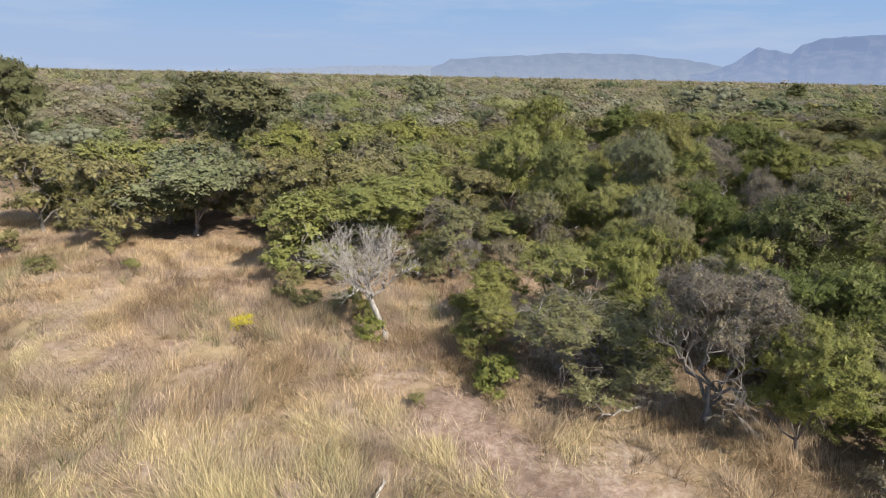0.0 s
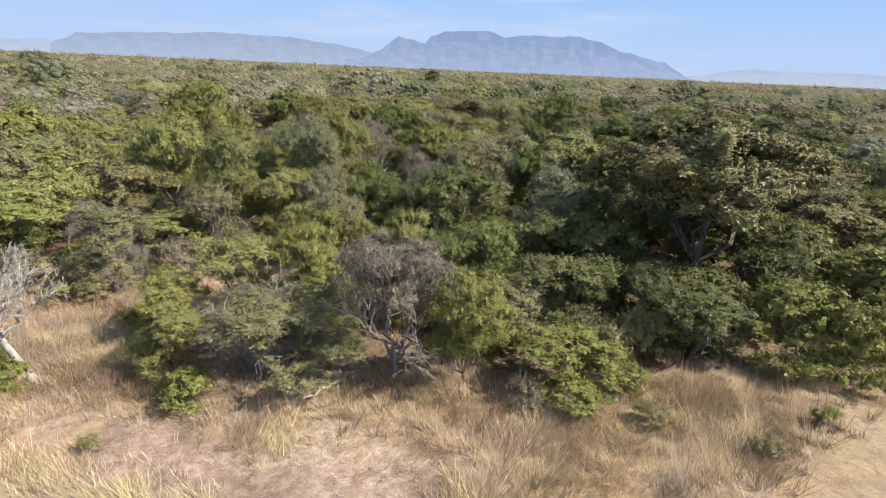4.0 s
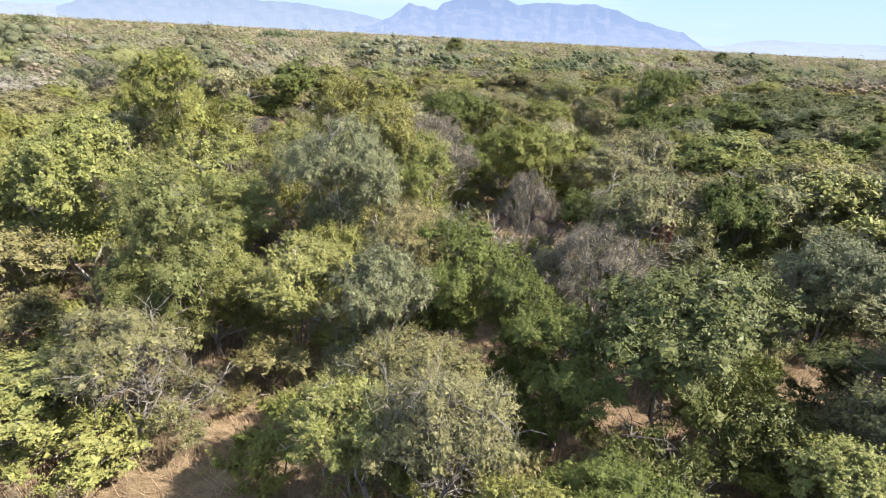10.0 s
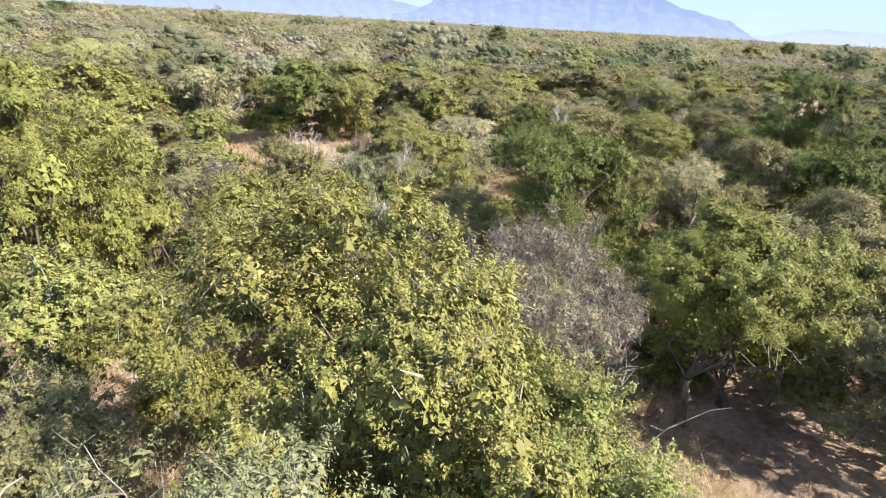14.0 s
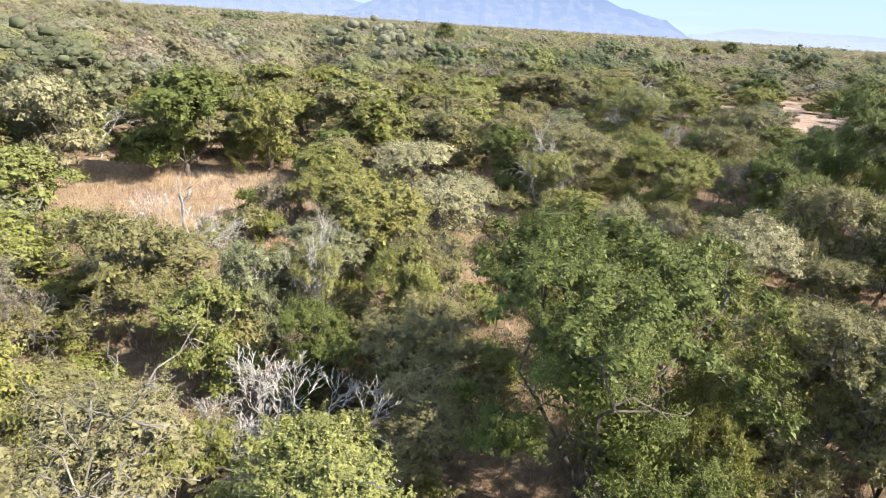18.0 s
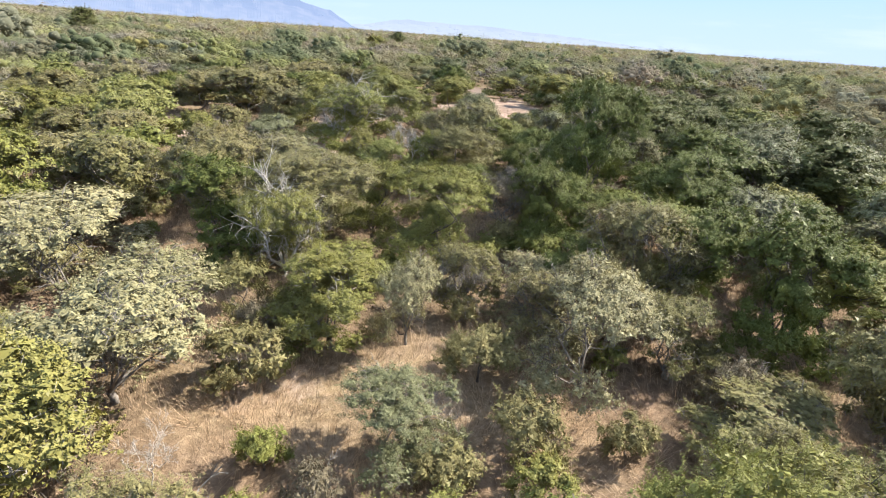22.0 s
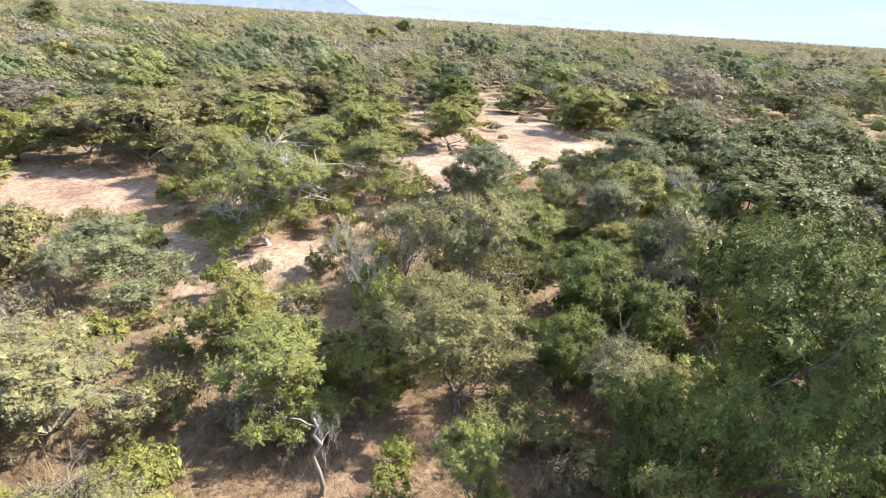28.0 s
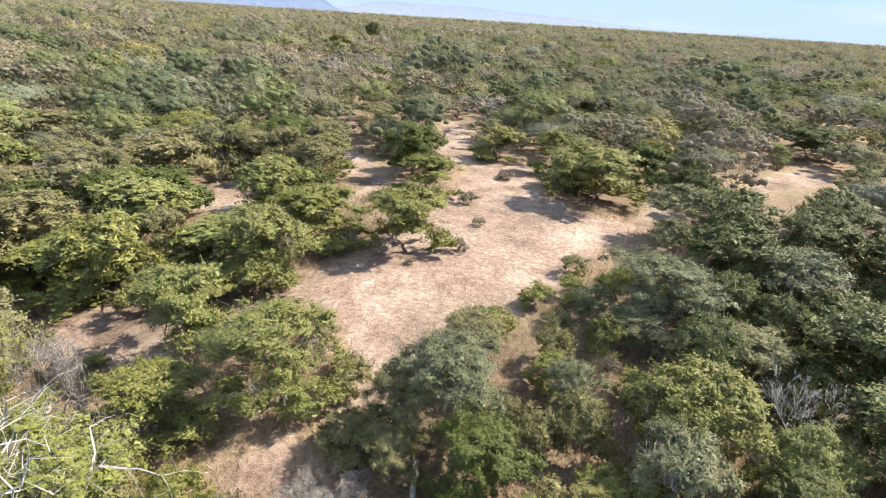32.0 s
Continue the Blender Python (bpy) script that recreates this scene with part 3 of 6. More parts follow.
def segment_distance(x, y, x0, y0, x1, y1):
    dx, dy = x1 - x0, y1 - y0
    k = np.clip(((x - x0) * dx + (y - y0) * dy) / (dx * dx + dy * dy), 0, 1)
    return np.hypot(x - x0 - k * dx, y - y0 - k * dy)


def route_distance(x, y):
    x, y = np.asarray(x, float), np.asarray(y, float)
    best = np.full(x.shape, 1e9)
    for (x0, y0), (x1, y1) in zip(ROUTE[:-1], ROUTE[1:]):
        best = np.minimum(best, segment_distance(x, y, x0, y0, x1, y1))
    return best


def cover(polys, x, y, soft):
    """1 well inside any of the areas, 0 outside, over a soft border."""
    best = np.zeros(np.shape(x))
    for p in polys:
        d = edge_distance(p, x, y)
        best = np.maximum(best, np.clip(0.5 + np.where(inside(p, x, y), d, -d) / soft, 0, 1))
    return best


def ground_z(x, y):
    x, y = np.asarray(x, float), np.asarray(y, float)
    swell = 0.06 * np.sin(x * 0.7 + 1.3 * np.sin(y * 0.31)) * np.sin(y * 0.53 + 0.9 * np.sin(x * 0.23))
    return 0.5 + 1.2 * np.exp(-((x - 84) ** 2 + (y - 70) ** 2) / (2 * 18.0 ** 2)) + swell


# ---------------------------------------------------------------- mesh helpers
def mesh_from(name, verts, faces, material, tint=None, smooth=False):
    """A mesh from arrays: verts (n, 3), faces (m, k) with k corners each."""
    me = bpy.data.meshes.new(name)
    verts, faces = np.asarray(verts, np.float32), np.asarray(faces, np.int32)
    k = faces.shape[1]
    me.vertices.add(len(verts))
    me.vertices.foreach_set("co", verts.ravel())
    me.loops.add(faces.size)
    me.loops.foreach_set("vertex_index", faces.ravel())
    me.polygons.add(len(faces))
    me.polygons.foreach_set("loop_start", np.arange(0, faces.size, k, dtype=np.int32))
    me.polygons.foreach_set("use_smooth", np.full(len(faces), smooth))
    if tint is not None:
        at = me.attributes.new("tint", "FLOAT_COLOR", "POINT")
        col = np.ones((len(verts), 4), np.float32)
        col[:, :3] = tint
        at.data.foreach_set("color", col.ravel())
    me.update(calc_edges=True)
    me.materials.append(material)
    return me


def tube(points, radii, sides=5):
    """Verts and quads of a tapering tube along points."""
    pts, n = np.asarray(points, float), len(points)
    ways = np.gradient(pts, axis=0)
    ways /= np.linalg.norm(ways, axis=1)[:, None] + 1e-9
    ref = np.where(np.abs(ways[:, 2:3]) > 0.9, np.array([[1.0, 0, 0]]), np.array([[0, 0, 1.0]]))
    u = np.cross(ways, ref)
    u /= np.linalg.norm(u, axis=1)[:, None] + 1e-9
    v = np.cross(ways, u)
    a = np.arange(sides) * 2 * np.pi / sides
    r = np.asarray(radii, float)[:, None, None]
    vs = pts[:, None] + r * (u[:, None] * np.cos(a)[None, :, None] + v[:, None] * np.sin(a)[None, :, None])
    i, j = np.meshgrid(np.arange(n - 1), np.arange(sides), indexing="ij")
    q = np.stack([i * sides + j, i * sides + (j + 1) % sides, (i + 1) * sides + (j + 1) % sides, (i + 1) * sides + j], -1)
    return vs.reshape(-1, 3), q.reshape(-1, 4)


def joined(pieces, links=()):
    """Pieces as one mesh; links (piece, its parent, parent's vertex) tie branches to their limb."""
    vs, fs, offs, off = [], [], [], 0
    for v, f in pieces:
        vs.append(v)
        fs.append(f + off)
        offs.append(off)
        off += len(v)
    if links:
        fs.append(np.array([(offs[c], offs[c] + 1, offs[p] + k, offs[p] + k + 1) for c, p, k in links]))
    return np.concatenate(vs), np.concatenate(fs)


def unit(rng, n):
    d = rng.normal(size=(n, 3))
    return d / (np.linalg.norm(d, axis=1)[:, None] + 1e-9)


def leaf_cloud(rng, n, clumps, size, slim=0.5, flat=1.0, deep=0.16, up=0.35, wild=0.75, fuzz=0.0, shoots=0):
    """n single leaves or sprigs, as triangles, on and in the rounded clumps (x, y, z, radius)."""
    clumps = np.asarray(clumps, float)
    wgt = clumps[:, 3] ** 2
    k = rng.choice(len(clumps), n, p=wgt / wgt.sum())
    d = unit(rng, n)
    d[:, 2] = np.where(d[:, 2] < -0.35, -d[:, 2], d[:, 2])
    u_ = rng.random(n)
    rad = clumps[k, 3] * ((1 - fuzz) * (0.6 + 0.52 * u_ ** 0.8) + fuzz * (0.25 + 1.05 * u_ ** 0.75))
    rad = np.where(rng.random(n) < 0.06, rad * 1.25, rad)
    s = size * (0.6 + 0.8 * rng.random(n))
    inner = rng.random(n) < deep
    rad = np.where(inner, rad * 0.5, rad)
    s = np.where(inner, s * 2.4, s)
    c = clumps[k, :3] + d * rad[:, None] * np.array([1, 1, flat])
    if shoots:
        # most leaves sit along thin shoots that spread from the clump, leaving gaps between them
        m_ = len(clumps) * shoots
        ks = np.repeat(np.arange(len(clumps)), shoots)
        ds = unit(rng, m_)
        ds[:, 2] = np.where(ds[:, 2] < -0.3, -ds[:, 2], ds[:, 2])
        rs_ = clumps[ks, 3]
        ds *= (rs_ * rng.uniform(0.7, 1.9, m_))[:, None] * np.array([1, 1, flat])
        along = (rng.random(n) < 0.8) & ~inner
        pick = np.minimum(k * shoots + rng.integers(0, shoots, n), m_ - 1)
        u2 = 0.45 + 0.6 * rng.random(n)
        side = unit(rng, n) * (rs_[pick] * (0.3 - 0.17 * u2) * rng.random(n) ** 0.5)[:, None]
        bow = np.zeros((n, 3))
        bow[:, 2] = (u2 - 0.7 * u2 ** 2) * 0.35 * rs_[pick]
        c = np.where(along[:, None], clumps[ks[pick], :3] + ds[pick] * u2[:, None] + side + bow, c)
        s = np.where(along, size * (0.6 + 0.8 * rng.random(n)), s)
        d = np.where(along[:, None], ds[pick] / (np.linalg.norm(ds[pick], axis=1)[:, None] + 1e-9) + 0.5 * unit(rng, m_)[pick], d)
    mid = np.average(clumps[:, :3], axis=0, weights=wgt) - np.array([0, 0, 0.3 * clumps[:, 3].max()])
    out = c - mid
    out /= np.linalg.norm(out, axis=1)[:, None] + 1e-9
    nor = 0.55 * d + 0.7 * out + wild * unit(rng, n) + np.array([0, 0, up])
    nor /= np.linalg.norm(nor, axis=1)[:, None]
    t = np.cross(nor, unit(rng, n))
    t /= np.linalg.norm(t, axis=1)[:, None] + 1e-9
    b = np.cross(nor, t)
    wd = s * np.where(inner, 0.8, slim)
    t, wd, s2 = t, (wd / 2)[:, None], (s / 2)[:, None]
    v = np.stack([c - t * s2, c + t * (0.2 * s2) + b * wd, c + t * s2 * 0.9 - b * wd], 1)
    return v.reshape(-1, 3), np.arange(3 * n).reshape(-1, 3)


def crown_clumps(rng, R, H, form, k):
    """Clumps of a crown, set on rounded lobes: bushy to the ground, on a clear stem, spreading flat, domed or tall."""
    out = []
    if form == "tall":
        for i in range(k):
            a, f = 2.4 * i + rng.uniform(-0.5, 0.5), (i + 0.5) / k
            z = H * (0.93 - 0.72 * f)
            q = R * (0.12 + 0.66 * math.sin(math.pi * min(1, f * 1.05 + 0.05))) * rng.uniform(0.45, 1.1)
            out.append((q * math.cos(a), q * math.sin(a), z, R * rng.uniform(0.19, 0.32)))
        return np.array(out)
    foot, wide, lobes = {"bush": (0.05, (0.31, 0.46), 20), "stem": (0.36, (0.28, 0.42), 9), "round": (0.22, (0.27, 0.4), 13), "flat": (0.5, (0.2, 0.32), 13), "dome": (0.3, (0.17, 0.27), 26)}[form]
    lobes = min(lobes, max(4, k // 3))
    m = max(1, k // lobes)
    spin = rng.uniform(0, 6.28)
    for i in range(lobes):
        f = (i + 0.5) / lobes
        a = spin + 2.4 * i + rng.uniform(-0.45, 0.45)
        q = R * (0.62 if form == "bush" else 0.72) * math.sqrt(f) * rng.uniform(0.8, 1.12)
        rl = R * rng.uniform(*wide)
        dome = math.sqrt(max(0.05, 1 - (q / R) ** (3.5 if form == "flat" else 2)))
        top = H * foot + H * (1 - foot) * dome * (rng.uniform(0.9, 1.04) if form == "bush" else rng.uniform(0.84, 1.05))
        tall = rl * min(1.25, max(0.75, 0.42 * H / R))
        zc = max(H * foot + 0.3 * tall, top - tall)
        if form == "bush" and f > 0.15 and i % 5 in (1, 3):
            q = R * rng.uniform(0.42, 0.7)
            zc = H * rng.uniform(0.1, 0.36)
        c = np.array([q * math.cos(a), q * math.sin(a), zc])
        d = unit(rng, m)
        d[:, 2] = np.where(d[:, 2] < -0.25, -d[:, 2], d[:, 2])
        d += 0.35 * np.array([math.cos(a), math.sin(a), 0.3])
        d /= np.linalg.norm(d, axis=1)[:, None]
        pos = c + d * (rl * rng.uniform(0.45, 1.12, m))[:, None] * np.array([1, 1, tall / rl])
        r = np.minimum(rl * rng.uniform(0.26, 0.44, m) * math.sqrt(8 / m), 0.85 * rl)
        out += [(*p, w) for p, w in zip(pos, r)]
    return np.array(out)


def bent(rng, a, b, n=5, wander=0.12):
    a, b = np.asarray(a, float), np.asarray(b, float)
    f = np.linspace(0, 1, n)[:, None]
    p = a + (b - a) * f
    p[1:-1] += rng.normal(size=(n - 2, 3)) * wander * np.linalg.norm(b - a)
    p[:, 2] += np.sin(f[:, 0] * np.pi) * 0.08 * np.linalg.norm(b - a)
    return p


def limb_pieces(rng, start, end, r0, twigs, twig_len, fine=0.006, sides=4):
    """A limb with side branches and twigs."""
    p = bent(rng, start, end, 6, 0.07)
    pieces, links = [tube(p, np.linspace(r0, r0 * 0.25, 6), sides)], []
    way = (p[-1] - p[0]) / (np.linalg.norm(p[-1] - p[0]) + 1e-9)
    for _ in range(twigs):
        i = rng.integers(2, 6)
        o = p[i] - (p[i] - p[i - 1]) * rng.random()
        d = way * 0.45 + unit(rng, 1)[0] * 0.85 + np.array([0, 0, 0.25])
        d /= np.linalg.norm(d)
        ln = twig_len * rng.uniform(0.5, 1.25)
        tw = bent(rng, o, o + d * ln, 4, 0.1)
        links.append((len(pieces), 0, int(i) * sides))
        at = len(pieces)
        pieces.append(tube(tw, [r0 * 0.3 + fine, r0 * 0.2 + fine, r0 * 0.1 + fine, fine * 0.7], 3))
        for _ in range(3 if twigs > 8 else 1):
            j = rng.integers(1, 4)
            d2 = d * 0.6 + unit(rng, 1)[0] * 0.8
            links.append((len(pieces), at, int(j) * 3))
            pieces.append(tube(bent(rng, tw[j], tw[j] + d2 * ln * 0.5, 3, 0.08), [fine * 1.3, fine, fine * 0.6], 3))
    return joined(pieces, links)


def twig_cloud(rng, n, clumps, centre, length, width):
    """n thin bare twigs, as slivers that spread outwards through the clumps."""
    clumps = np.asarray(clumps, float)
    k = rng.choice(len(clumps), n, p=clumps[:, 3] ** 2 / (clumps[:, 3] ** 2).sum())
    c = clumps[k, :3] + unit(rng, n) * (clumps[k, 3] * rng.random(n) ** 0.5 * 1.1)[:, None]
    way = c - np.asarray(centre, float)
    way = way / (np.linalg.norm(way, axis=1)[:, None] + 1e-9) + 1.2 * unit(rng, n)
    way /= np.linalg.norm(way, axis=1)[:, None]
    side = np.cross(way, unit(rng, n))
    side *= (width * rng.uniform(0.6, 1.3, n) / (np.linalg.norm(side, axis=1) + 1e-9))[:, None]
    ln = (length * rng.uniform(0.5, 1.4, n))[:, None]
    return np.stack([c - way * ln * 0.5 - side, c - way * ln * 0.5 + side, c + way * ln * 0.5], 1).reshape(-1, 3), np.arange(3 * n).reshape(-1, 3)


def branching(rng, start, way, length, r, depth, kids, spread, pieces, gnarl=0.1, links=None, tie=None):
    """A bare limb that forks again and again into finer twigs."""
    way = way / (np.linalg.norm(way) + 1e-9)
    n = 5 if depth > 2 else 3
    p = bent(rng, start, start + way * length, n, gnarl)
    at, sides = len(pieces), 5 if depth > 2 else 3
    if tie and links is not None:
        links.append((at, *tie))
    pieces.append(tube(p, np.linspace(r, r * 0.62, n), sides))
    if depth == 0:
        return
    for i in range(kids[depth - 1]):
        j = n - 1 if i == 0 else int(rng.integers(1, n))
        o = p[j]
        d = way + unit(rng, 1)[0] * spread + np.array([0, 0, 0.12])
        branching(rng, o, d, length * rng.uniform(0.55, 0.85), max(r * 0.56, 0.0065), depth - 1, kids, spread, pieces, gnarl, links, (at, j * sides))


# kinds: leaf colour, form of crown, nominal radius and height, bark, share of leaves, twigs on a limb
KINDS = {
    "green": ("green", "bush", 2.0, 4.0, BARK, 0.85, 3),
    "bright": ("bright", "bush", 1.8, 4.0, BARK_GREY, 0.85, 3),
    "yellow": ("yellow", "bush", 1.8, 3.8, BARK_GREY, 0.75, 4),
    "deep": ("deep", "bush", 2.0, 4.0, BARK, 1.15, 3),
    # dark leaf colour holds painted shade besides the evergreen green
    "shade": ("dark", "bush", 2.0, 4.0, BARK, 1.0, 4),
    "olive": ("olive", "bush", 2.0, 4.0, BARK_TWIG, 0.72, 6),
    "dark": ("dark", "tall", 1.8, 5.0, BARK, 1.0, 2),
    "grey": ("grey", "bush", 2.0, 3.8, BARK_GREY, 0.75, 5),
    "pale": ("pale", "bush", 2.1, 3.6, BARK_TWIG, 0.34, 7),
    "twiggreen": ("twiggreen", "bush", 2.0, 4.2, BARK_TWIG, 0.58, 10),
    "greytwig": ("green", "bush", 2.4, 4.2, BARK_WHITE, 0.95, 14),
    "canopy": ("green", "stem", 2.4, 5.0, BARK, 1.2, 5),
    "twig": ("brown", "round", 2.0, 4.5, BARK_TWIG, 0.34, 0),
    "flat": ("bright", "flat", 2.4, 5.0, BARK, 0.85, 4),
    "big": ("bigolive", "dome", 5.2, 9.0, BARK, 2.4, 8),
    "brownbig": ("bigbrown", "dome", 5.2, 10.0, BARK_GREY, 3.4, 8),
    "russet": ("russet", "bush", 1.6, 3.6, BARK, 0.6, 6),
    "shrub": ("olive", "bush", 0.9, 1.3, BARK, 0.22, 2),
    "green_shrub": ("green", "bush", 0.9, 1.3, BARK, 0.24, 2),
    "dryshrub": ("brown", "bush", 0.9, 0.9, BARK_GREY, 0.1, 6),
    "flowershrub": ("flower", "bush", 0.9, 1.0, BARK, 0.1, 2),
    "deadbrush": (None, "stem", 1.8, 2.4, BARK_GREY, 0.0, 0),
    "whitebrush": (None, "bush", 1.8, 2.4, BARK_WHITE, 0.0, 0),
    "dead": (None, "stem", 1.8, 4.4, BARK_WHITE, 0.0, 0),
}
NAMES = {
    "green": ("bushwillow_tree", "mid-green bushy bushwillow tree growing from dry grass", "tree"),
    "bright": ("guarri_tree", "bright yellow-green rounded tree in dense dry bush", "tree"),
    "yellow": ("yellowing_bushwillow", "yellowing leafy bushwillow tree among green bush", "tree"),
    "deep": ("evergreen_tree", "dense deep-green rounded tree shading the ground below", "tree"),
    "shade": ("dark_evergreen_bush", "dense rounded evergreen bush with shade painted into its dark grey-green leaves", "bush"),
    "olive": ("olive_thorn_bush", "dull olive-green thorny bush with tangled branches", "bush"),
    "dark": ("jackalberry_tree", "tall dark-green upright tree with dense crown", "tree"),
    "grey": ("grey_leaf_bush", "grey-green rounded bush with soft dense leaves", "bush"),
    "pale": ("silver_leaf_tree", "pale silvery-beige leaved small tree with thin crown", "tree"),
    "twiggreen": ("brownish_thorn_tree", "brownish thin-leaved thorn tree showing its grey branches", "tree"),
    "greytwig": ("bare_limbed_thorn_tree", "olive thorn tree with bleached bare limbs showing through", "tree"),
    "canopy": ("shade_tree", "green domed tree on dark forked stems over bare soil", "tree"),
    "twig": ("leafless_thorn_tree", "brown-grey nearly leafless twiggy thorn tree", "tree"),
    "flat": ("umbrella_thorn_tree", "flat-topped light green umbrella thorn tree", "tree"),
    "big": ("marula_tree", "large spreading olive-brown tree with heavy limbs", "tree"),
    "brownbig": ("tall_knobthorn", "tall brownish dense tree rising above the bush", "tree"),
    "russet": ("russet_bushwillow", "bush with russet-red dry leaves among green trees", "bush"),
    "shrub": ("low_shrub", "low olive-green shrub in dry grass", "shrub"),
    "green_shrub": ("leafy_shrub", "low leafy green shrub in dry grass", "shrub"),
    "dryshrub": ("dry_shrub", "small dried brown shrub standing on bare sand", "shrub"),
    "flowershrub": ("flowering_shrub", "small bright yellow flowering shrub in straw grass", "shrub"),
    "deadbrush": ("dead_brushwood", "tangle of grey dead branches lying among bushes", "dead wood"),
    "whitebrush": ("bleached_brushwood", "tangle of bleached white dead branches among green bushes", "dead wood"),
    "dead": ("dead_tree", "bleached white leafless dead tree standing in grass", "tree"),
}


def tree_prototype(kind, level, seed, large=False, slender=False):
    """Meshes of one tree: trunk, limbs and crown. level 0 is for trees along the route, 1 for those further off."""
    rng = np.random.default_rng(seed)
    leaf, form, R, H, bark, share, twigs = KINDS[kind]
    if large:
        R, H, share = R * 1.6, H * 1.5, share * 2.3
    if slender:
        R, H, share, form = R * 0.72, H * 1.5, share * 0.9, "bush"
    k = {"flat": 90, "tall": 50}.get(form, 200)
    if "big" in kind:
        k = 208
    elif large:
        k = int(k * 1.7)
    if "shrub" in kind:
        k = 60
    clumps = crown_clumps(rng, R, H, form, k)
    heart = {"flat": 0.74, "dome": 0.6, "bush": 0.45, "round": 0.56, "stem": 0.64, "tall": 0.55}[form]
    cores = np.array([(R * 0.22 * math.cos(2.1 * i), R * 0.22 * math.sin(2.1 * i), H * (heart + 0.1 * (i - 1)), R * (0.4 if form != "flat" else 0.2)) for i in range(3)])
    lift = {"flat": 0.34, "dome": 0.2, "stem": 0.26, "tall": 0.25}.get(form, 0.12)
    fork = np.array([rng.uniform(-0.1, 0.1) * R, rng.uniform(-0.1, 0.1) * R, H * lift])
    r0 = 0.018 * H + 0.015
    if kind in ("deadbrush", "whitebrush"):
        fork, r0 = np.array([0.1, 0.0, H * 0.08]), 0.06
    if kind == "dead":
        fork, r0 = np.array([-0.3, 0.1, H * 0.26]), 0.045
    meshes = {"limbs": []}
    lo = bent(rng, (0, 0, -0.25), fork, 6, 0.04)
    v, f = tube(lo, np.linspace(r0 * 1.3, r0 * 0.85, 6), 7)
    meshes["trunk"] = mesh_from("trunk", v, f, bark, smooth=True)
    made = []
    if twigs == 0:
        n_limb = 5
        for i in range(n_limb):
            a = 2 * math.pi * i / n_limb + rng.uniform(-0.4, 0.4)
            way = np.array([math.cos(a), math.sin(a), rng.uniform(0.7, 1.9) if "brush" not in kind else rng.uniform(0.15, 0.9)])
            pieces, links = [], []
            kids = (5, 4, 3, 2) if kind == "twig" else (3, 3, 3, 3, 2)
            deep = 5 if kind in ("dead", "deadbrush", "whitebrush") and level < 1 else 4 if level < 1 else 3
            branching(rng, fork, way, H * (0.23 if kind == "dead" else 0.27), r0 * 0.6, deep, kids[-deep:], 0.68 if kind == "dead" else 0.95 if "brush" in kind else 0.75, pieces, 0.2 if "brush" in kind else 0.1, links)
            made.append(joined(pieces, links))
    else:
        n_limb = 10 if "big" in kind else 8 if kind == "greytwig" else 3 if "shrub" in kind else 6
        if level > 0:
            n_limb = max(2, n_limb // 2)
        pick = rng.choice(len(clumps), n_limb, replace=False)
        tl = R * (0.12 if "big" in kind else 0.42 if twigs > 8 else 0.3)
        for i in pick:
            end = clumps[i, :3] + np.array([0, 0, clumps[i, 3] * (2.0 if kind == "greytwig" else 1.1 if twigs > 5 else 0.5)])
            tw = int(twigs * 1.5) + 2 if level < 1 else max(2, int(twigs * 0.6))
            made.append(limb_pieces(rng, fork, end, r0 * (0.75 if kind in ("big", "greytwig") else 0.42), tw, tl * (1.2 if level > 0 else 1), 0.007 * (1.6 if level > 0 else 1)))
    if level > 0:
        v, f = joined(made)
        meshes["limbs"] = [mesh_from("branchwork", v, f, bark)]
    else:
        meshes["limbs"] = [mesh_from("limb", v, f, bark) for v, f in made]
    sprays = {"twig": 9000, "deadbrush": 2600, "greytwig": 5000, "twiggreen": 4500, "pale": 2500, "olive": 3500, "green": 2000, "grey": 2500, "deep": 1500, "shade": 2500, "bright": 1500, "yellow": 1500,  "brownbig": 6000, "big": 4000}.get(kind, 0)
    if sprays:
        v, f = twig_cloud(rng, int(sprays * (2 if large else 1) * (0.6 if level > 0 else 1)), clumps, fork, 0.3 * (1.3 if level > 0 else 1), 0.0055 * (1.5 if level > 0 else 1))
        meshes["spray"] = mesh_from("spray", v, f, bark)
    if leaf:
        n = int({-1: 112000, 0: 54000, 1: 29000}[level] * share * (1.8 if level > 0 and kind == "big" else 1))
        size = {-1: 0.046, 0: 0.073, 1: 0.108}[level] * (1.7 if level > 0 and "big" in kind else 1.25 if "big" in kind else 1) * (1.15 if kind == "pale" else 1) * (0.75 if kind == "twig" or "shrub" in kind else 1)
        v, f = leaf_cloud(rng, n, np.concatenate([clumps, cores]) if share > 0.7 else clumps, size, slim=0.25 if kind == "twig" else 0.5 if kind in ("pale", "bright", "yellow") else 0.36, deep=0.1, shoots=9 if "shrub" not in kind else 5,
                          fuzz=0.55, wild=0.85)
        meshes["crown"] = mesh_from("crown", v, f, LEAF[leaf])
    return meshes


def tree_thing(kind, level, meshes):
    name, label, cat = NAMES[kind]
    root = new(name)
    root.empty_display_size = 0.3
    tagged(root, label, cat, group="trees and bushes of the savanna")
    for nm, mes in (("trunk", [meshes["trunk"]]), ("limb" if level < 1 else "branchwork", meshes["limbs"]), ("crown", [meshes["crown"]] if "crown" in meshes else []), ("spray", [meshes["spray"]] if "spray" in meshes else [])):
        for me in mes:
            o = new(nm, me)
            o.parent = root
    return root


PROTO = {}


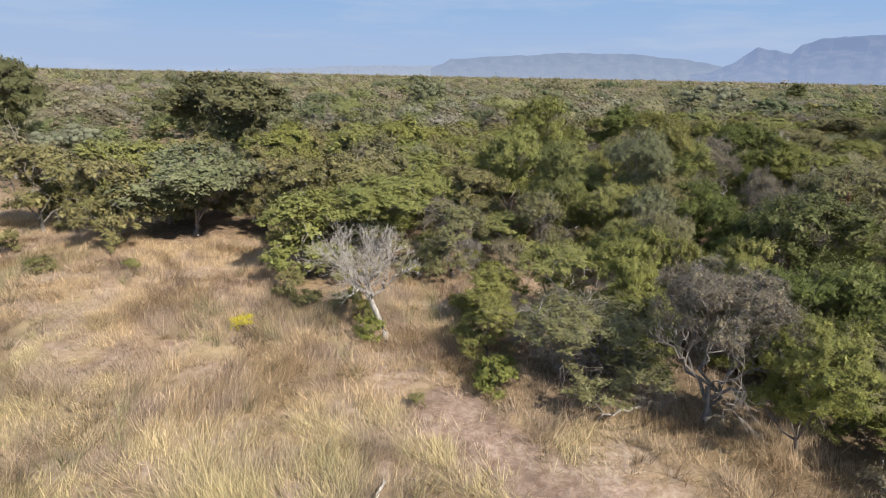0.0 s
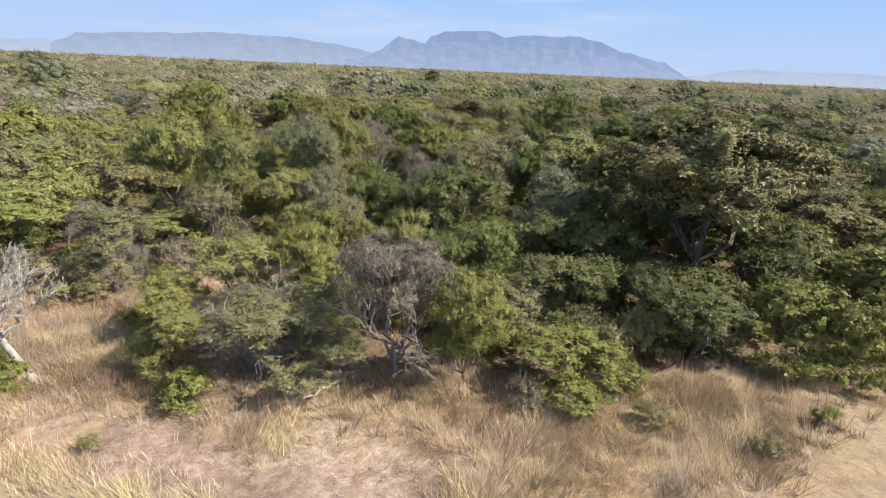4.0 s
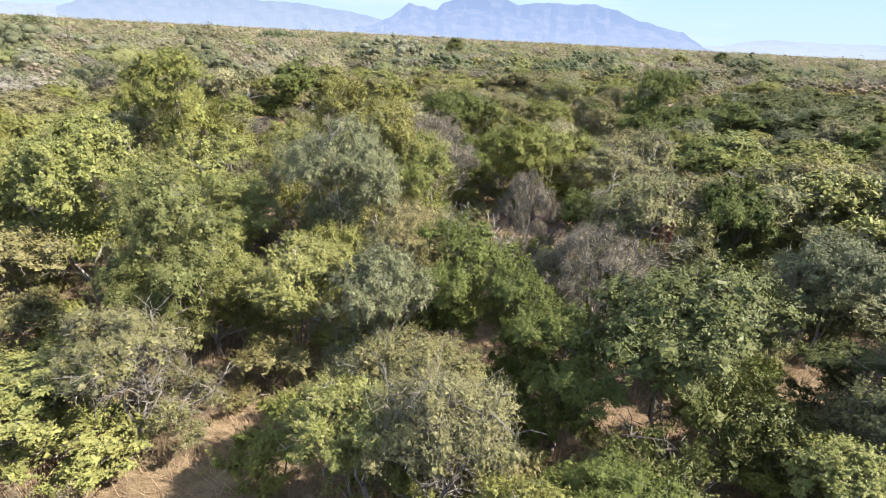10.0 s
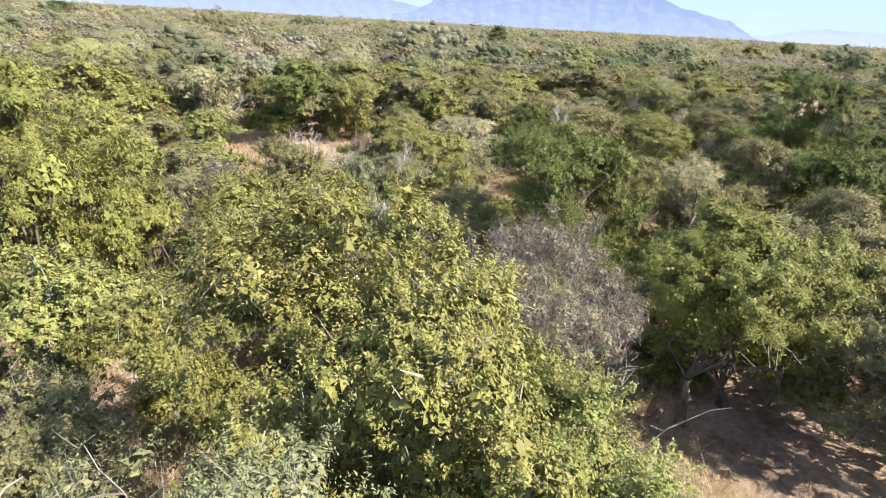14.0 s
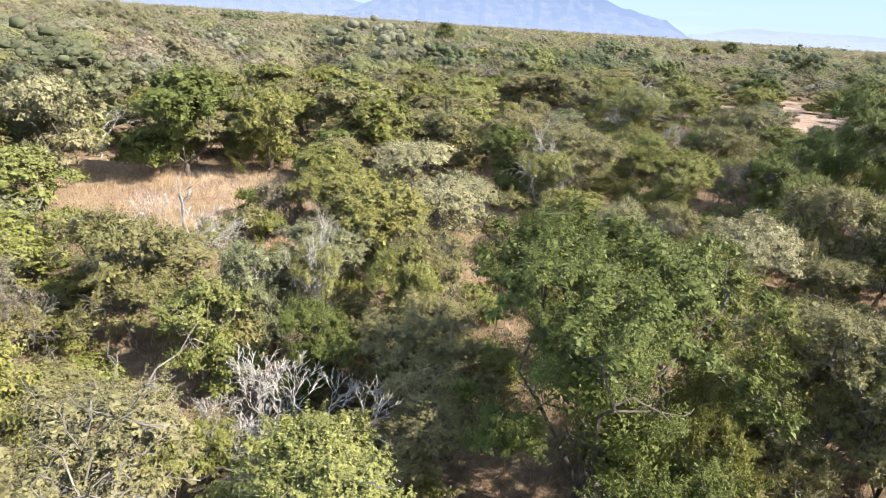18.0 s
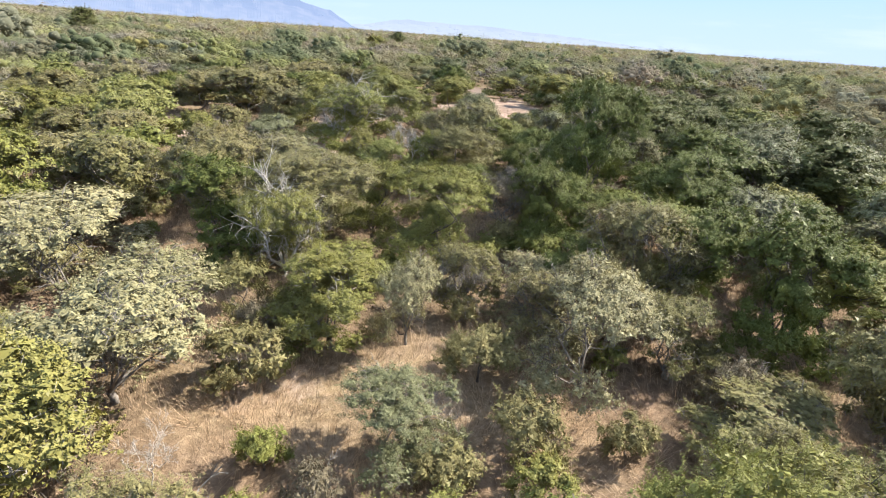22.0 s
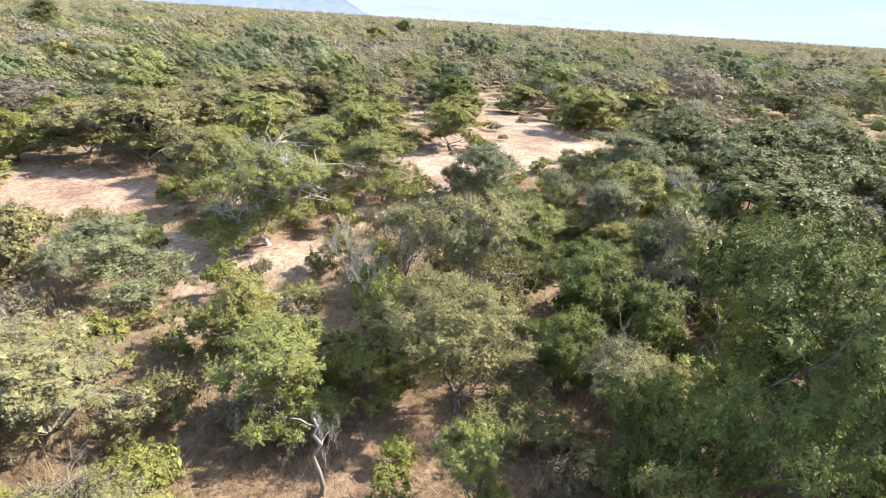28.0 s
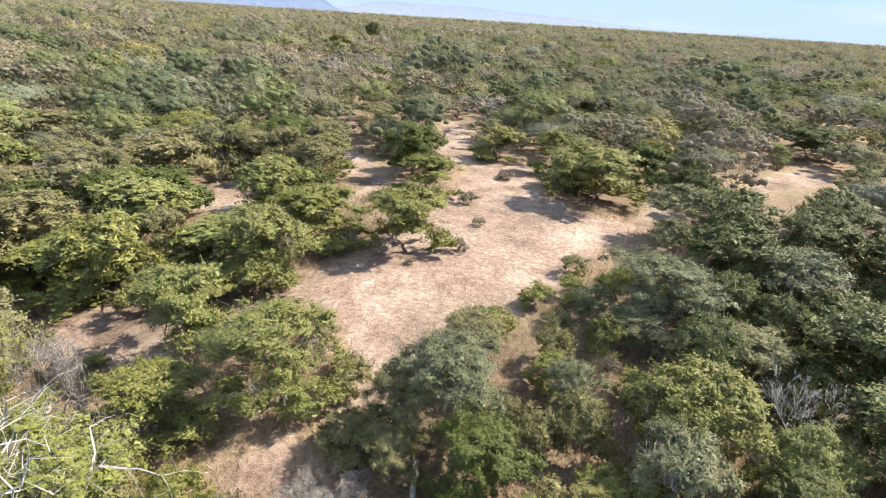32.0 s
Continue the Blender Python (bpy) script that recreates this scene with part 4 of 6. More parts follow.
def plant(kind, x, y, h, r, level=None, seed=0):
    rng = random.Random(int(x * 131 + y * 977 + seed * 7))
    if level is None:
        near_by = float(route_distance(x, y))
        level = -1 if near_by < 6.5 else 0 if near_by < 14 else 1
    _, _, R, H, _, _, _ = KINDS[kind]
    large = level < 1 and r / R > 1.1 and max(r / R, h / H) > 1.3 and "big" not in kind and "dead" not in kind and "brush" not in kind
    if large:
        R, H = R * 1.6, H * 1.5
    slender = not large and kind in ("green", "bright", "yellow", "olive", "grey", "twiggreen", "deep") and (h / H) / (r / R) > 1.6
    if slender:
        R, H = R * 0.72, H * 1.5
    z = float(ground_z(x, y))
    m = Matrix.LocRotScale((x, y, z), Euler((rng.uniform(-0.06, 0.06), rng.uniform(-0.06, 0.06), rng.uniform(0, 6.28))),
                           (r / R * rng.uniform(0.92, 1.1), r / R * rng.uniform(0.92, 1.1), h / H))
    key = (kind, level, large, slender, rng.randrange(2 if kind in ("green", "olive", "bright", "grey", "twiggreen") and not large else 1))
    if key not in PROTO:
        meshes = tree_prototype(kind, level, 17 * len(PROTO) + 5, large, slender)
        ob = tree_thing(kind, level, meshes)
        ob.matrix_basis = m
        PROTO[key] = (ob, m)
        return ob
    src, _ = PROTO[key]
    ob = copy_thing(src, pose(0, 0, 0))
    ob.matrix_basis = m
    return ob


# ---------------------------------------------------------------- ground
def ground_lines(lo, hi, step, far):
    mid = list(np.arange(lo, hi + 0.01, step))
    grow, a = [], step
    p = hi
    while p < far:
        a *= 1.28
        p += a
        grow.append(p)
    back = [lo - (g_ - hi) for g_ in grow]
    return np.array(back[::-1] + mid + grow)


gx, gy = ground_lines(-45, 135, 1.1, 4650), ground_lines(-8, 130, 1.1, 4650)
GX, GY = np.meshgrid(gx, gy, indexing="ij")
GZ = ground_z(GX, GY)
near = (np.abs(GX - 45) < 100) & (np.abs(GY - 60) < 90)
bare = np.full(GX.shape, 0.12)
bare[near] = np.maximum(bare[near], 0.95 * cover(SAND_CLEARINGS, GX[near], GY[near], 2.5))
bare[near] = np.maximum(bare[near], 0.42 * cover(GRASS_CLEARINGS, GX[near], GY[near], 3.0))
bare[near] = np.maximum(bare[near], 1.0 * cover(WORN, GX[near], GY[near], 1.6))
nx, ny = GX.shape
ii, jj = np.meshgrid(np.arange(nx - 1), np.arange(ny - 1), indexing="ij")
gq = np.stack([ii * ny + jj, (ii + 1) * ny + jj, (ii + 1) * ny + jj + 1, ii * ny + jj + 1], -1).reshape(-1, 4)
gme = mesh_from("ground", np.stack([GX, GY, GZ], -1).reshape(-1, 3), gq, SOIL, smooth=True)
ga = gme.attributes.new("bare", "FLOAT", "POINT")
ga.data.foreach_set("value", bare.ravel().astype(np.float32))
meadow = np.where(route_distance(GX, GY) > 60, 0.3, 0.0)
meadow[near] = np.maximum(cover(GRASS_CLEARINGS[:2] + SAND_CLEARINGS, GX[near], GY[near], 3.0), 0.7 * cover(GRASS_CLEARINGS[2:], GX[near], GY[near], 3.0))
gb = gme.attributes.new("meadow", "FLOAT", "POINT")
gb.data.foreach_set("value", meadow.ravel().astype(np.float32))
tagged(new("ground", gme), "dry savanna ground of straw grass and pinkish sandy soil", "ground", kind="structure")


# ---------------------------------------------------------------- mountains
def ridge(name, label, profile, dist, material, seed, rough):
    """A mountain range: crest heights by bearing (degrees clockwise from +y, degrees of rise), foot to crest and down behind."""
    rng = np.random.default_rng(seed)
    az = np.array([p[0] for p in profile])
    el = np.array([p[1] for p in profile])
    A = np.linspace(az[0], az[-1], int((az[-1] - az[0]) * 9))
    E = np.interp(A, az, el)
    jag = np.zeros_like(A)
    for o in range(4):
        jag += np.interp(A, np.linspace(az[0], az[-1], int(12 * 2 ** o)), rng.normal(size=int(12 * 2 ** o))) * rough * 0.6 ** o
    top = dist * np.tan(np.radians(np.maximum(E + jag * 0.06, 0.02)))
    rows = [(-0.30, -0.02), (-0.2, 0.12), (-0.12, 0.33), (-0.06, 0.6), (-0.025, 0.72), (-0.012, 0.97), (0.0, 1.0), (0.08, 0.9), (0.12, -0.02)]
    vs = []
    for k, (back, up) in enumerate(rows):
        wob = np.interp(A, np.linspace(az[0], az[-1], 60), rng.normal(size=60)) * 0.05 * (0 < k < 5)
        d = dist * (1 + back * 0.5 + wob * 0.25)
        vs.append(np.stack([d * np.sin(np.radians(A)), d * np.cos(np.radians(A)), top * (up + wob * up) + 8 * (up <= 0) * -1], -1))
    n = len(A)
    i, j = np.meshgrid(np.arange(len(rows) - 1), np.arange(n - 1), indexing="ij")
    q = np.stack([i * n + j, i * n + j + 1, (i + 1) * n + j + 1, (i + 1) * n + j], -1).reshape(-1, 4)
    me = mesh_from(name, np.concatenate(vs), q, material, smooth=False)
    return tagged(new(name, me), label, "mountains", kind="structure")


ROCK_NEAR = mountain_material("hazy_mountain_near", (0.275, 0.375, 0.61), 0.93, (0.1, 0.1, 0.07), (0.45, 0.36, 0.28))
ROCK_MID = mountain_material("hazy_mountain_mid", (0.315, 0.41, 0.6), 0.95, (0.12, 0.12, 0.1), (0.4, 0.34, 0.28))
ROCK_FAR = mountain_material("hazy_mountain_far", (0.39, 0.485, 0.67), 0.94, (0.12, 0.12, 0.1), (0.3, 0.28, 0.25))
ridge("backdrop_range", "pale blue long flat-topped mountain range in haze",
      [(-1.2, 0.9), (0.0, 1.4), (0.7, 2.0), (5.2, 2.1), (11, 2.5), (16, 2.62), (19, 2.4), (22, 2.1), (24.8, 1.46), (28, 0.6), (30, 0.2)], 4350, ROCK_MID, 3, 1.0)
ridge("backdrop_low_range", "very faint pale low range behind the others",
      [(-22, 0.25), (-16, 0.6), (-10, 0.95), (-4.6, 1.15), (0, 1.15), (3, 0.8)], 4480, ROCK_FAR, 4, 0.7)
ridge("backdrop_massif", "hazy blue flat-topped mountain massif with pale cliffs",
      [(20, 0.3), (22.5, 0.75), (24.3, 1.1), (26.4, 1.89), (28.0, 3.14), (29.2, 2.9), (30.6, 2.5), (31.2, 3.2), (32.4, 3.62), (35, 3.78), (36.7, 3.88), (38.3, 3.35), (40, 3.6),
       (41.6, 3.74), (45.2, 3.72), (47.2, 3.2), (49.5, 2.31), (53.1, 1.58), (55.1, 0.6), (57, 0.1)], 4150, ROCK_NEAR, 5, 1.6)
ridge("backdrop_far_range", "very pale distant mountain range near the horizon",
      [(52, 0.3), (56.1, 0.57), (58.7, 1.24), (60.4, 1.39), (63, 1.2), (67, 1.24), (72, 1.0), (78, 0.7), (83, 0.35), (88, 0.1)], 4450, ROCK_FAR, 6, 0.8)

# ---------------------------------------------------------------- trees that stand out, stretch by stretch
STAND = []
STAND += [
    (-23.1, 28.2, 1.3, 0.9, "shrub"),
    (-19.6, 25.7, 0.7, 0.8, "shrub"),
    (-24.0, 32.5, 5.5, 2.7, "olive"),
    (-23.0, 32.8, 0.7, 0.7, "shrub"),
    (-15.2, 26.0, 0.6, 0.4, "green_shrub"),
    (-38.5, 50.0, 10.4, 3.4, "brownbig"),
    (-7.6, 19.7, 0.6, 0.5, "flowershrub"),
    (-18.2, 30.4, 5.0, 2.4, "olive"),
    (-0.6, 14.6, 0.5, 0.3, "shrub"),
    (-5.5, 21.6, 0.9, 0.6, "shrub"),
    (-2.6, 19.0, 0.9, 0.6, "green_shrub"),
    (-6.6, 23.0, 1.2, 0.8, "shrub"),
    (-4.2, 21.5, 0.8, 0.5, "shrub"),
    (-3.2, 20.7, 1.4, 0.7, "green"),
    (-6.6, 26.1, 4.0, 2.2, "green"),
]
STAND += [
    (1.8, 17.7, 2.4, 1.3, "green"),
    (14.7, 5.6, 0.7, 0.5, "shrub"),
    (4.1, 16.6, 1.6, 0.8, "deadbrush"),
    (4.0, 16.9, 2.2, 1.2, "deadbrush"),
    (6.4, 14.5, 0.8, 0.7, "deadbrush"),
    (13.2, 8.2, 0.6, 0.6, "shrub"),
    (2.8, 18.8, 1.6, 1.3, "deadbrush"),
    (9.6, 12.6, 4.0, 1.6, "green"),
    (7.8, 13.9, 5.1, 2.3, "twig"),
    (17.8, 5.5, 0.6, 0.4, "green_shrub"),
    (4.9, 20.1, 3.6, 2.1, "bright"),
    (6.6, 19.3, 3.8, 1.6, "green"),
    (-3.4, 29.4, 4.5, 3.1, "bright"),
    (10.8, 16.2, 4.2, 1.7, "deep"),
    (17.7, 9.4, 0.6, 0.6, "deadbrush"),
]
STAND += [
    (17.3, 9.9, 3.0, 2.0, "olive"),
    (1.3, 26.3, 2.0, 1.0, "deadbrush"),
    (21.3, 6.3, 3.0, 1.1, "green"),
    (-17.6, 46.0, 9.4, 6.4, "brownbig"),
    (20.5, 7.9, 3.2, 2.0, "green"),
    (7.9, 20.7, 4.0, 1.6, "green"),
    (13.1, 16.4, 4.2, 1.5, "green"),
    (11.0, 19.0, 4.2, 1.7, "green"),
    (16.4, 13.6, 3.0, 1.8, "olive"),
    (18.0, 12.1, 3.0, 1.4, "olive"),
    (10.1, 21.1, 3.6, 1.2, "yellow"),
    (-1.2, 33.1, 4.4, 2.0, "green"),
    (10.0, 23.8, 4.0, 1.2, "twiggreen"),
    (8.8, 25.1, 3.4, 1.2, "bright"),
    (23.4, 10.6, 3.2, 1.9, "olive"),
    (19.0, 15.8, 3.6, 1.9, "olive"),
]
STAND += [
    (17.2, 17.6, 3.8, 1.8, "deep"),
    (5.5, 29.4, 3.6, 1.8, "twiggreen"),
    (23.6, 14.2, 7.9, 6.0, "big"),
    (2.0, 35.3, 4.2, 2.5, "olive"),
    (26.4, 11.5, 3.6, 2.0, "olive"),
    (6.7, 31.5, 6.2, 1.7, "dark"),
    (13.8, 24.9, 4.0, 1.4, "olive"),
    (15.8, 23.2, 5.0, 2.5, "olive"),
    (19.6, 20.0, 4.0, 2.0, "twiggreen"),
    (7.8, 32.8, 3.6, 1.2, "bright"),
    (9.9, 31.5, 4.0, 1.8, "green"),
    (25.5, 16.0, 3.8, 2.0, "olive"),
    (6.8, 35.6, 4.0, 1.2, "deep"),
    (22.8, 19.6, 4.2, 2.0, "green"),
    (4.8, 38.2, 6.4, 2.3, "bright"),
    (28.5, 14.5, 3.8, 2.0, "deep"),
    (14.0, 29.6, 4.6, 1.3, "deep"),
]
STAND += [
    (7.6, 36.1, 5.6, 1.3, "dead"),
    (17.3, 27.1, 4.6, 1.8, "twig"),
    (11.7, 33.3, 3.6, 1.5, "green"),
    (26.2, 19.0, 4.0, 2.0, "olive"),
    (9.1, 37.4, 4.4, 2.4, "green"),
    (8.2, 38.8, 4.6, 0.5, "dead"),
    (12.4, 35.0, 6.5, 1.5, "grey"),
    (23.5, 24.0, 4.4, 1.8, "grey"),
    (20.3, 27.6, 5.0, 0.4, "russet"),
    (20.1, 28.0, 5.3, 1.6, "twiggreen"),
    (8.5, 40.8, 5.0, 1.7, "bright"),
    (10.4, 40.7, 4.0, 1.1, "twiggreen"),
    (14.2, 37.3, 7.3, 1.5, "yellow"),
    (18.9, 32.6, 4.9, 1.3, "twig"),
    (21.5, 30.3, 4.6, 2.1, "green"),
    (16.0, 36.1, 5.8, 1.4, "bright"),
    (10.8, 44.7, 4.5, 2.0, "bright"),
    (12.6, 43.2, 4.4, 1.0, "yellow"),
]
STAND += [
    (16.5, 39.4, 3.4, 1.4, "green"),
    (18.7, 39.3, 6.0, 2.4, "twig"),
    (16.9, 41.2, 4.4, 1.0, "yellow"),
    (5.9, 53.4, 4.4, 2.2, "olive"),
    (23.9, 39.4, 5.6, 2.9, "canopy"),
    (9.6, 50.8, 8.0, 3.2, "green"),
    (27.5, 36.4, 4.6, 2.6, "twiggreen"),
    (12.2, 51.7, 4.0, 1.6, "green"),
    (25.7, 39.5, 5.2, 2.4, "green"),
    (16.9, 49.7, 3.8, 2.2, "twiggreen"),
    (20.1, 47.0, 4.2, 1.0, "bright"),
    (28.0, 39.3, 4.6, 1.6, "green"),
    (15.5, 52.0, 4.0, 1.7, "green"),
    (27.2, 40.8, 4.4, 1.1, "bright"),
    (22.5, 46.8, 1.0, 1.2, "deadbrush"),
    (25.4, 45.6, 1.2, 1.9, "deadbrush"),
    (20.7, 50.6, 3.8, 1.6, "dead"),
    (12.1, 59.2, 4.2, 1.5, "bright"),
]
STAND += [
    (24.9, 47.1, 6.4, 3.0, "deep"),
    (32.2, 40.3, 4.4, 2.0, "olive"),
    (15.6, 57.0, 3.4, 1.3, "twig"),
    (30.7, 43.7, 4.0, 1.3, "green"),
    (19.9, 54.7, 3.0, 1.0, "bright"),
    (29.7, 45.0, 4.6, 1.5, "olive"),
    (28.0, 47.2, 5.4, 1.4, "green"),
    (18.5, 58.2, 4.0, 1.6, "olive"),
    (31.1, 46.2, 3.8, 1.2, "green"),
    (21.6, 55.9, 3.4, 0.7, "grey"),
    (23.0, 55.4, 3.2, 1.0, "greytwig"),
    (25.1, 53.6, 3.4, 0.8, "green"),
    (33.6, 46.1, 2.6, 1.0, "olive"),
    (26.2, 54.2, 3.6, 1.4, "olive"),
    (37.4, 43.3, 4.2, 1.7, "olive"),
    (20.6, 60.6, 4.4, 1.6, "dead"),
    (23.8, 57.6, 3.6, 1.0, "dead"),
]
STAND += [
    (10.3, 72.8, 6.0, 3.5, "green"),
    (28.7, 57.2, 1.6, 0.7, "dead"),
    (41.3, 45.5, 4.6, 1.3, "green"),
    (36.6, 50.4, 3.6, 2.2, "pale"),
    (38.6, 48.4, 2.6, 1.4, "olive"),
    (30.2, 60.3, 3.2, 2.3, "pale"),
    (42.7, 48.3, 4.4, 1.8, "deep"),
    (36.2, 55.7, 2.8, 1.2, "pale"),
    (35.0, 57.6, 2.8, 1.9, "yellow"),
]
STAND += [
    (38.8, 55.1, 2.4, 1.0, "deadbrush"),
    (17.2, 78.5, 5.4, 2.6, "pale"),
    (29.0, 68.6, 3.0, 2.0, "green"),
    (32.6, 66.1, 3.2, 2.3, "pale"),
    (23.3, 75.8, 6.0, 3.3, "deep"),
    (37.7, 61.7, 3.6, 1.7, "greytwig"),
    (50.7, 49.1, 4.4, 2.7, "olive"),
    (42.1, 57.8, 4.2, 2.8, "green"),
    (45.6, 54.4, 4.4, 1.7, "green"),
    (38.8, 62.0, 3.2, 1.4, "deadbrush"),
    (19.2, 82.6, 4.0, 2.4, "dead"),
    (27.5, 74.6, 5.2, 2.3, "green"),
    (60.2, 42.4, 4.8, 2.8, "dark"),
    (40.4, 62.5, 4.4, 3.3, "olive"),
    (38.2, 64.7, 4.2, 2.1, "deep"),
]
STAND += [
    (45.3, 58.9, 3.0, 1.1, "green"),
    (47.6, 56.8, 3.4, 1.4, "twig"),
    (43.4, 61.5, 3.6, 1.7, "green"),
    (49.5, 55.4, 3.4, 1.2, "yellow"),
    (51.9, 54.3, 7.5, 2.0, "deep"),
    (57.7, 48.8, 4.6, 3.7, "olive"),
    (40.0, 67.5, 4.2, 2.7, "olive"),
    (42.9, 65.2, 3.6, 1.5, "olive"),
    (49.6, 59.1, 2.8, 1.1, "bright"),
    (49.0, 62.7, 2.6, 0.3, "dead"),
    (58.0, 53.9, 3.6, 1.7, "deep"),
    (34.3, 78.1, 4.6, 2.9, "olive"),
    (54.7, 58.8, 3.2, 1.2, "deep"),
    (52.9, 61.0, 4.0, 2.8, "olive"),
    (57.7, 56.9, 3.4, 1.6, "deep"),
    (64.3, 50.7, 3.6, 1.4, "olive"),
    (44.0, 71.2, 3.8, 2.3, "olive"),
    (66.5, 49.1, 4.0, 2.0, "olive"),
]
STAND += [
    (53.1, 63.4, 3.4, 1.3, "green"),
    (61.0, 56.8, 4.4, 2.0, "twiggreen"),
    (62.8, 55.4, 3.0, 1.9, "olive"),
    (51.0, 67.3, 3.2, 1.0, "yellow"),
    (36.9, 81.7, 5.0, 3.5, "bright"),
    (79.4, 40.6, 5.0, 3.0, "dark"),
    (56.4, 66.6, 3.0, 1.0, "dead"),
    (60.5, 62.6, 3.2, 1.8, "deep"),
    (65.4, 59.1, 2.0, 1.2, "yellow"),
    (58.6, 66.0, 3.6, 1.6, "twiggreen"),
    (73.7, 51.2, 4.0, 1.7, "deep"),
    (33.3, 92.3, 5.0, 3.3, "bright"),
]
STAND += [
    (48.2, 77.4, 3.4, 1.3, "yellow"),
    (57.6, 68.2, 3.2, 1.0, "dead"),
    (46.1, 81.4, 4.4, 2.4, "bright"),
    (50.6, 77.1, 3.6, 1.7, "olive"),
    (65.9, 61.9, 1.8, 1.2, "yellow"),
    (71.6, 56.9, 4.2, 1.3, "dead"),
    (75.9, 54.0, 4.2, 3.0, "deep"),
    (63.0, 68.3, 1.0, 1.3, "deadbrush"),
    (66.3, 65.1, 2.4, 1.6, "deep"),
    (58.8, 73.4, 4.5, 3.6, "greytwig"),
    (65.6, 67.6, 1.8, 1.1, "olive"),
    (49.4, 84.7, 4.4, 3.0, "bright"),
    (87.5, 50.5, 3.8, 2.8, "olive"),
]
STAND += [
    (64.0, 75.1, 2.2, 2.0, "yellow"),
    (62.2, 77.2, 4.0, 1.7, "deadbrush"),
    (60.9, 78.7, 4.2, 1.8, "green"),
    (82.8, 58.3, 4.0, 2.7, "deep"),
    (67.4, 77.5, 3.8, 2.0, "bright"),
    (93.7, 52.5, 4.0, 2.1, "olive"),
    (88.7, 58.6, 4.0, 2.4, "deep"),
    (73.0, 78.7, 4.0, 2.2, "bright"),
    (68.7, 83.2, 4.2, 2.5, "green"),
    (78.7, 73.8, 0.3, 0.4, "dryshrub"),
    (64.4, 89.1, 4.4, 3.5, "olive"),
    (81.5, 72.2, 0.7, 0.6, "dryshrub"),
    (80.0, 74.7, 3.8, 2.6, "green"),
]
STAND += [
    (63.8, 94.4, 4.0, 3.4, "olive"),
    (86.1, 72.7, 0.5, 0.5, "dryshrub"),
    (69.0, 90.6, 3.8, 3.3, "olive"),
    (79.6, 83.4, 4.2, 2.6, "bright"),
    (90.2, 75.1, 0.8, 0.7, "dryshrub"),
    (103.9, 64.3, 4.0, 2.6, "deep"),
    (66.4, 105.9, 4.4, 4.1, "twig"),
    (99.4, 75.4, 0.6, 0.9, "dryshrub"),
    (81.8, 95.3, 4.4, 3.7, "olive"),
    (132.8, 48.4, 4.0, 4.0, "deep"),
    (91.5, 102.2, 4.2, 4.3, "green"),
    (83.3, 113.1, 4.2, 5.2, "olive"),
    (109.3, 93.1, 4.0, 4.7, "olive"),
    (123.1, 129.7, 4.2, 5.3, "olive"),
]
STAND += [
    (176.0, 117.0, 7.4, 4.5, "green"),
    (125.6, 204.8, 9.6, 4.5, "dark"),
    (307.0, 42.0, 7.0, 7.0, "dark"),
    (194.0, 157.0, 7.6, 4.5, "green"),
    (-17.0, 401.0, 10.0, 9.0, "dark"),
    (300.0, 210.0, 9.6, 4.5, "dark"),
]

STAND += [
    (-15.0, 32.6, 5.2, 4.3, "grey"),
    (2.0, 20.3, 2.5, 1.7, "green"),
    (4.7, 15.7, 2.9, 2.4, "twiggreen"),
    (12.3, 10.7, 1.9, 2.1, "green"),
    (19.4, 17.4, 3.7, 1.3, "dark"),
    (19.8, 11.4, 2.6, 2.4, "olive"),
    (0.6, 25.9, 3.6, 2.0, "twiggreen"),
    (3.8, 30.2, 2.3, 2.2, "bright"),
    (10.8, 26.1, 3.3, 1.7, "olive"),
    (25.5, 24.5, 3.2, 2.3, "grey"),
    (20.2, 51.9, 2.5, 1.5, "whitebrush"),
    (43.8, 43.9, 3.6, 2.8, "canopy"),
    (36.1, 46.3, 1.9, 1.9, "olive"),
    (32.0, 53.5, 2.0, 1.6, "grey"),
    (51.9, 67.9, 2.6, 1.1, "bright"),
    (71.2, 67.6, 2.6, 1.8, "olive"),
    (52.1, 74.4, 3.1, 2.7, "grey"),
    (46.5, 69.5, 3.3, 2.7, "twiggreen"),
    (57.7, 63.0, 4.8, 2.6, "olive"),
]

STAND += [
    (66.6, 72.4, 3.8, 2.3, "bright"),
    (67.8, 66.5, 3.8, 2.1, "grey"),
    (77.7, 61.7, 3.6, 2.8, "grey"),
    (70.2, 59.8, 3.7, 2.2, "yellow"),
    (70.6, 53.2, 4.3, 3.5, "deep"),
    (79.3, 54.4, 3.2, 2.1, "green"),
    (74.2, 81.9, 2.5, 3.0, "bright"),
    (70.7, 79.8, 1.5, 1.6, "green"),
    (90.1, 78.5, 3.0, 3.0, "green"),
    (78.9, 79.8, 3.1, 3.0, "green"),
    (95.9, 67.4, 4.4, 4.2, "green"),
    (107.0, 78.8, 3.2, 3.3, "green"),
    (94.5, 58.0, 3.1, 3.1, "green"),
    (69.2, 86.8, 2.2, 3.4, "green"),
    (73.7, 87.7, 3.7, 3.4, "bright"),
    (63.7, 68.4, 1.1, 1.6, "deadbrush"),
    (67.0, 68.3, 2.6, 1.5, "olive"),
    (67.9, 57.0, 3.0, 1.4, "dark"),
]

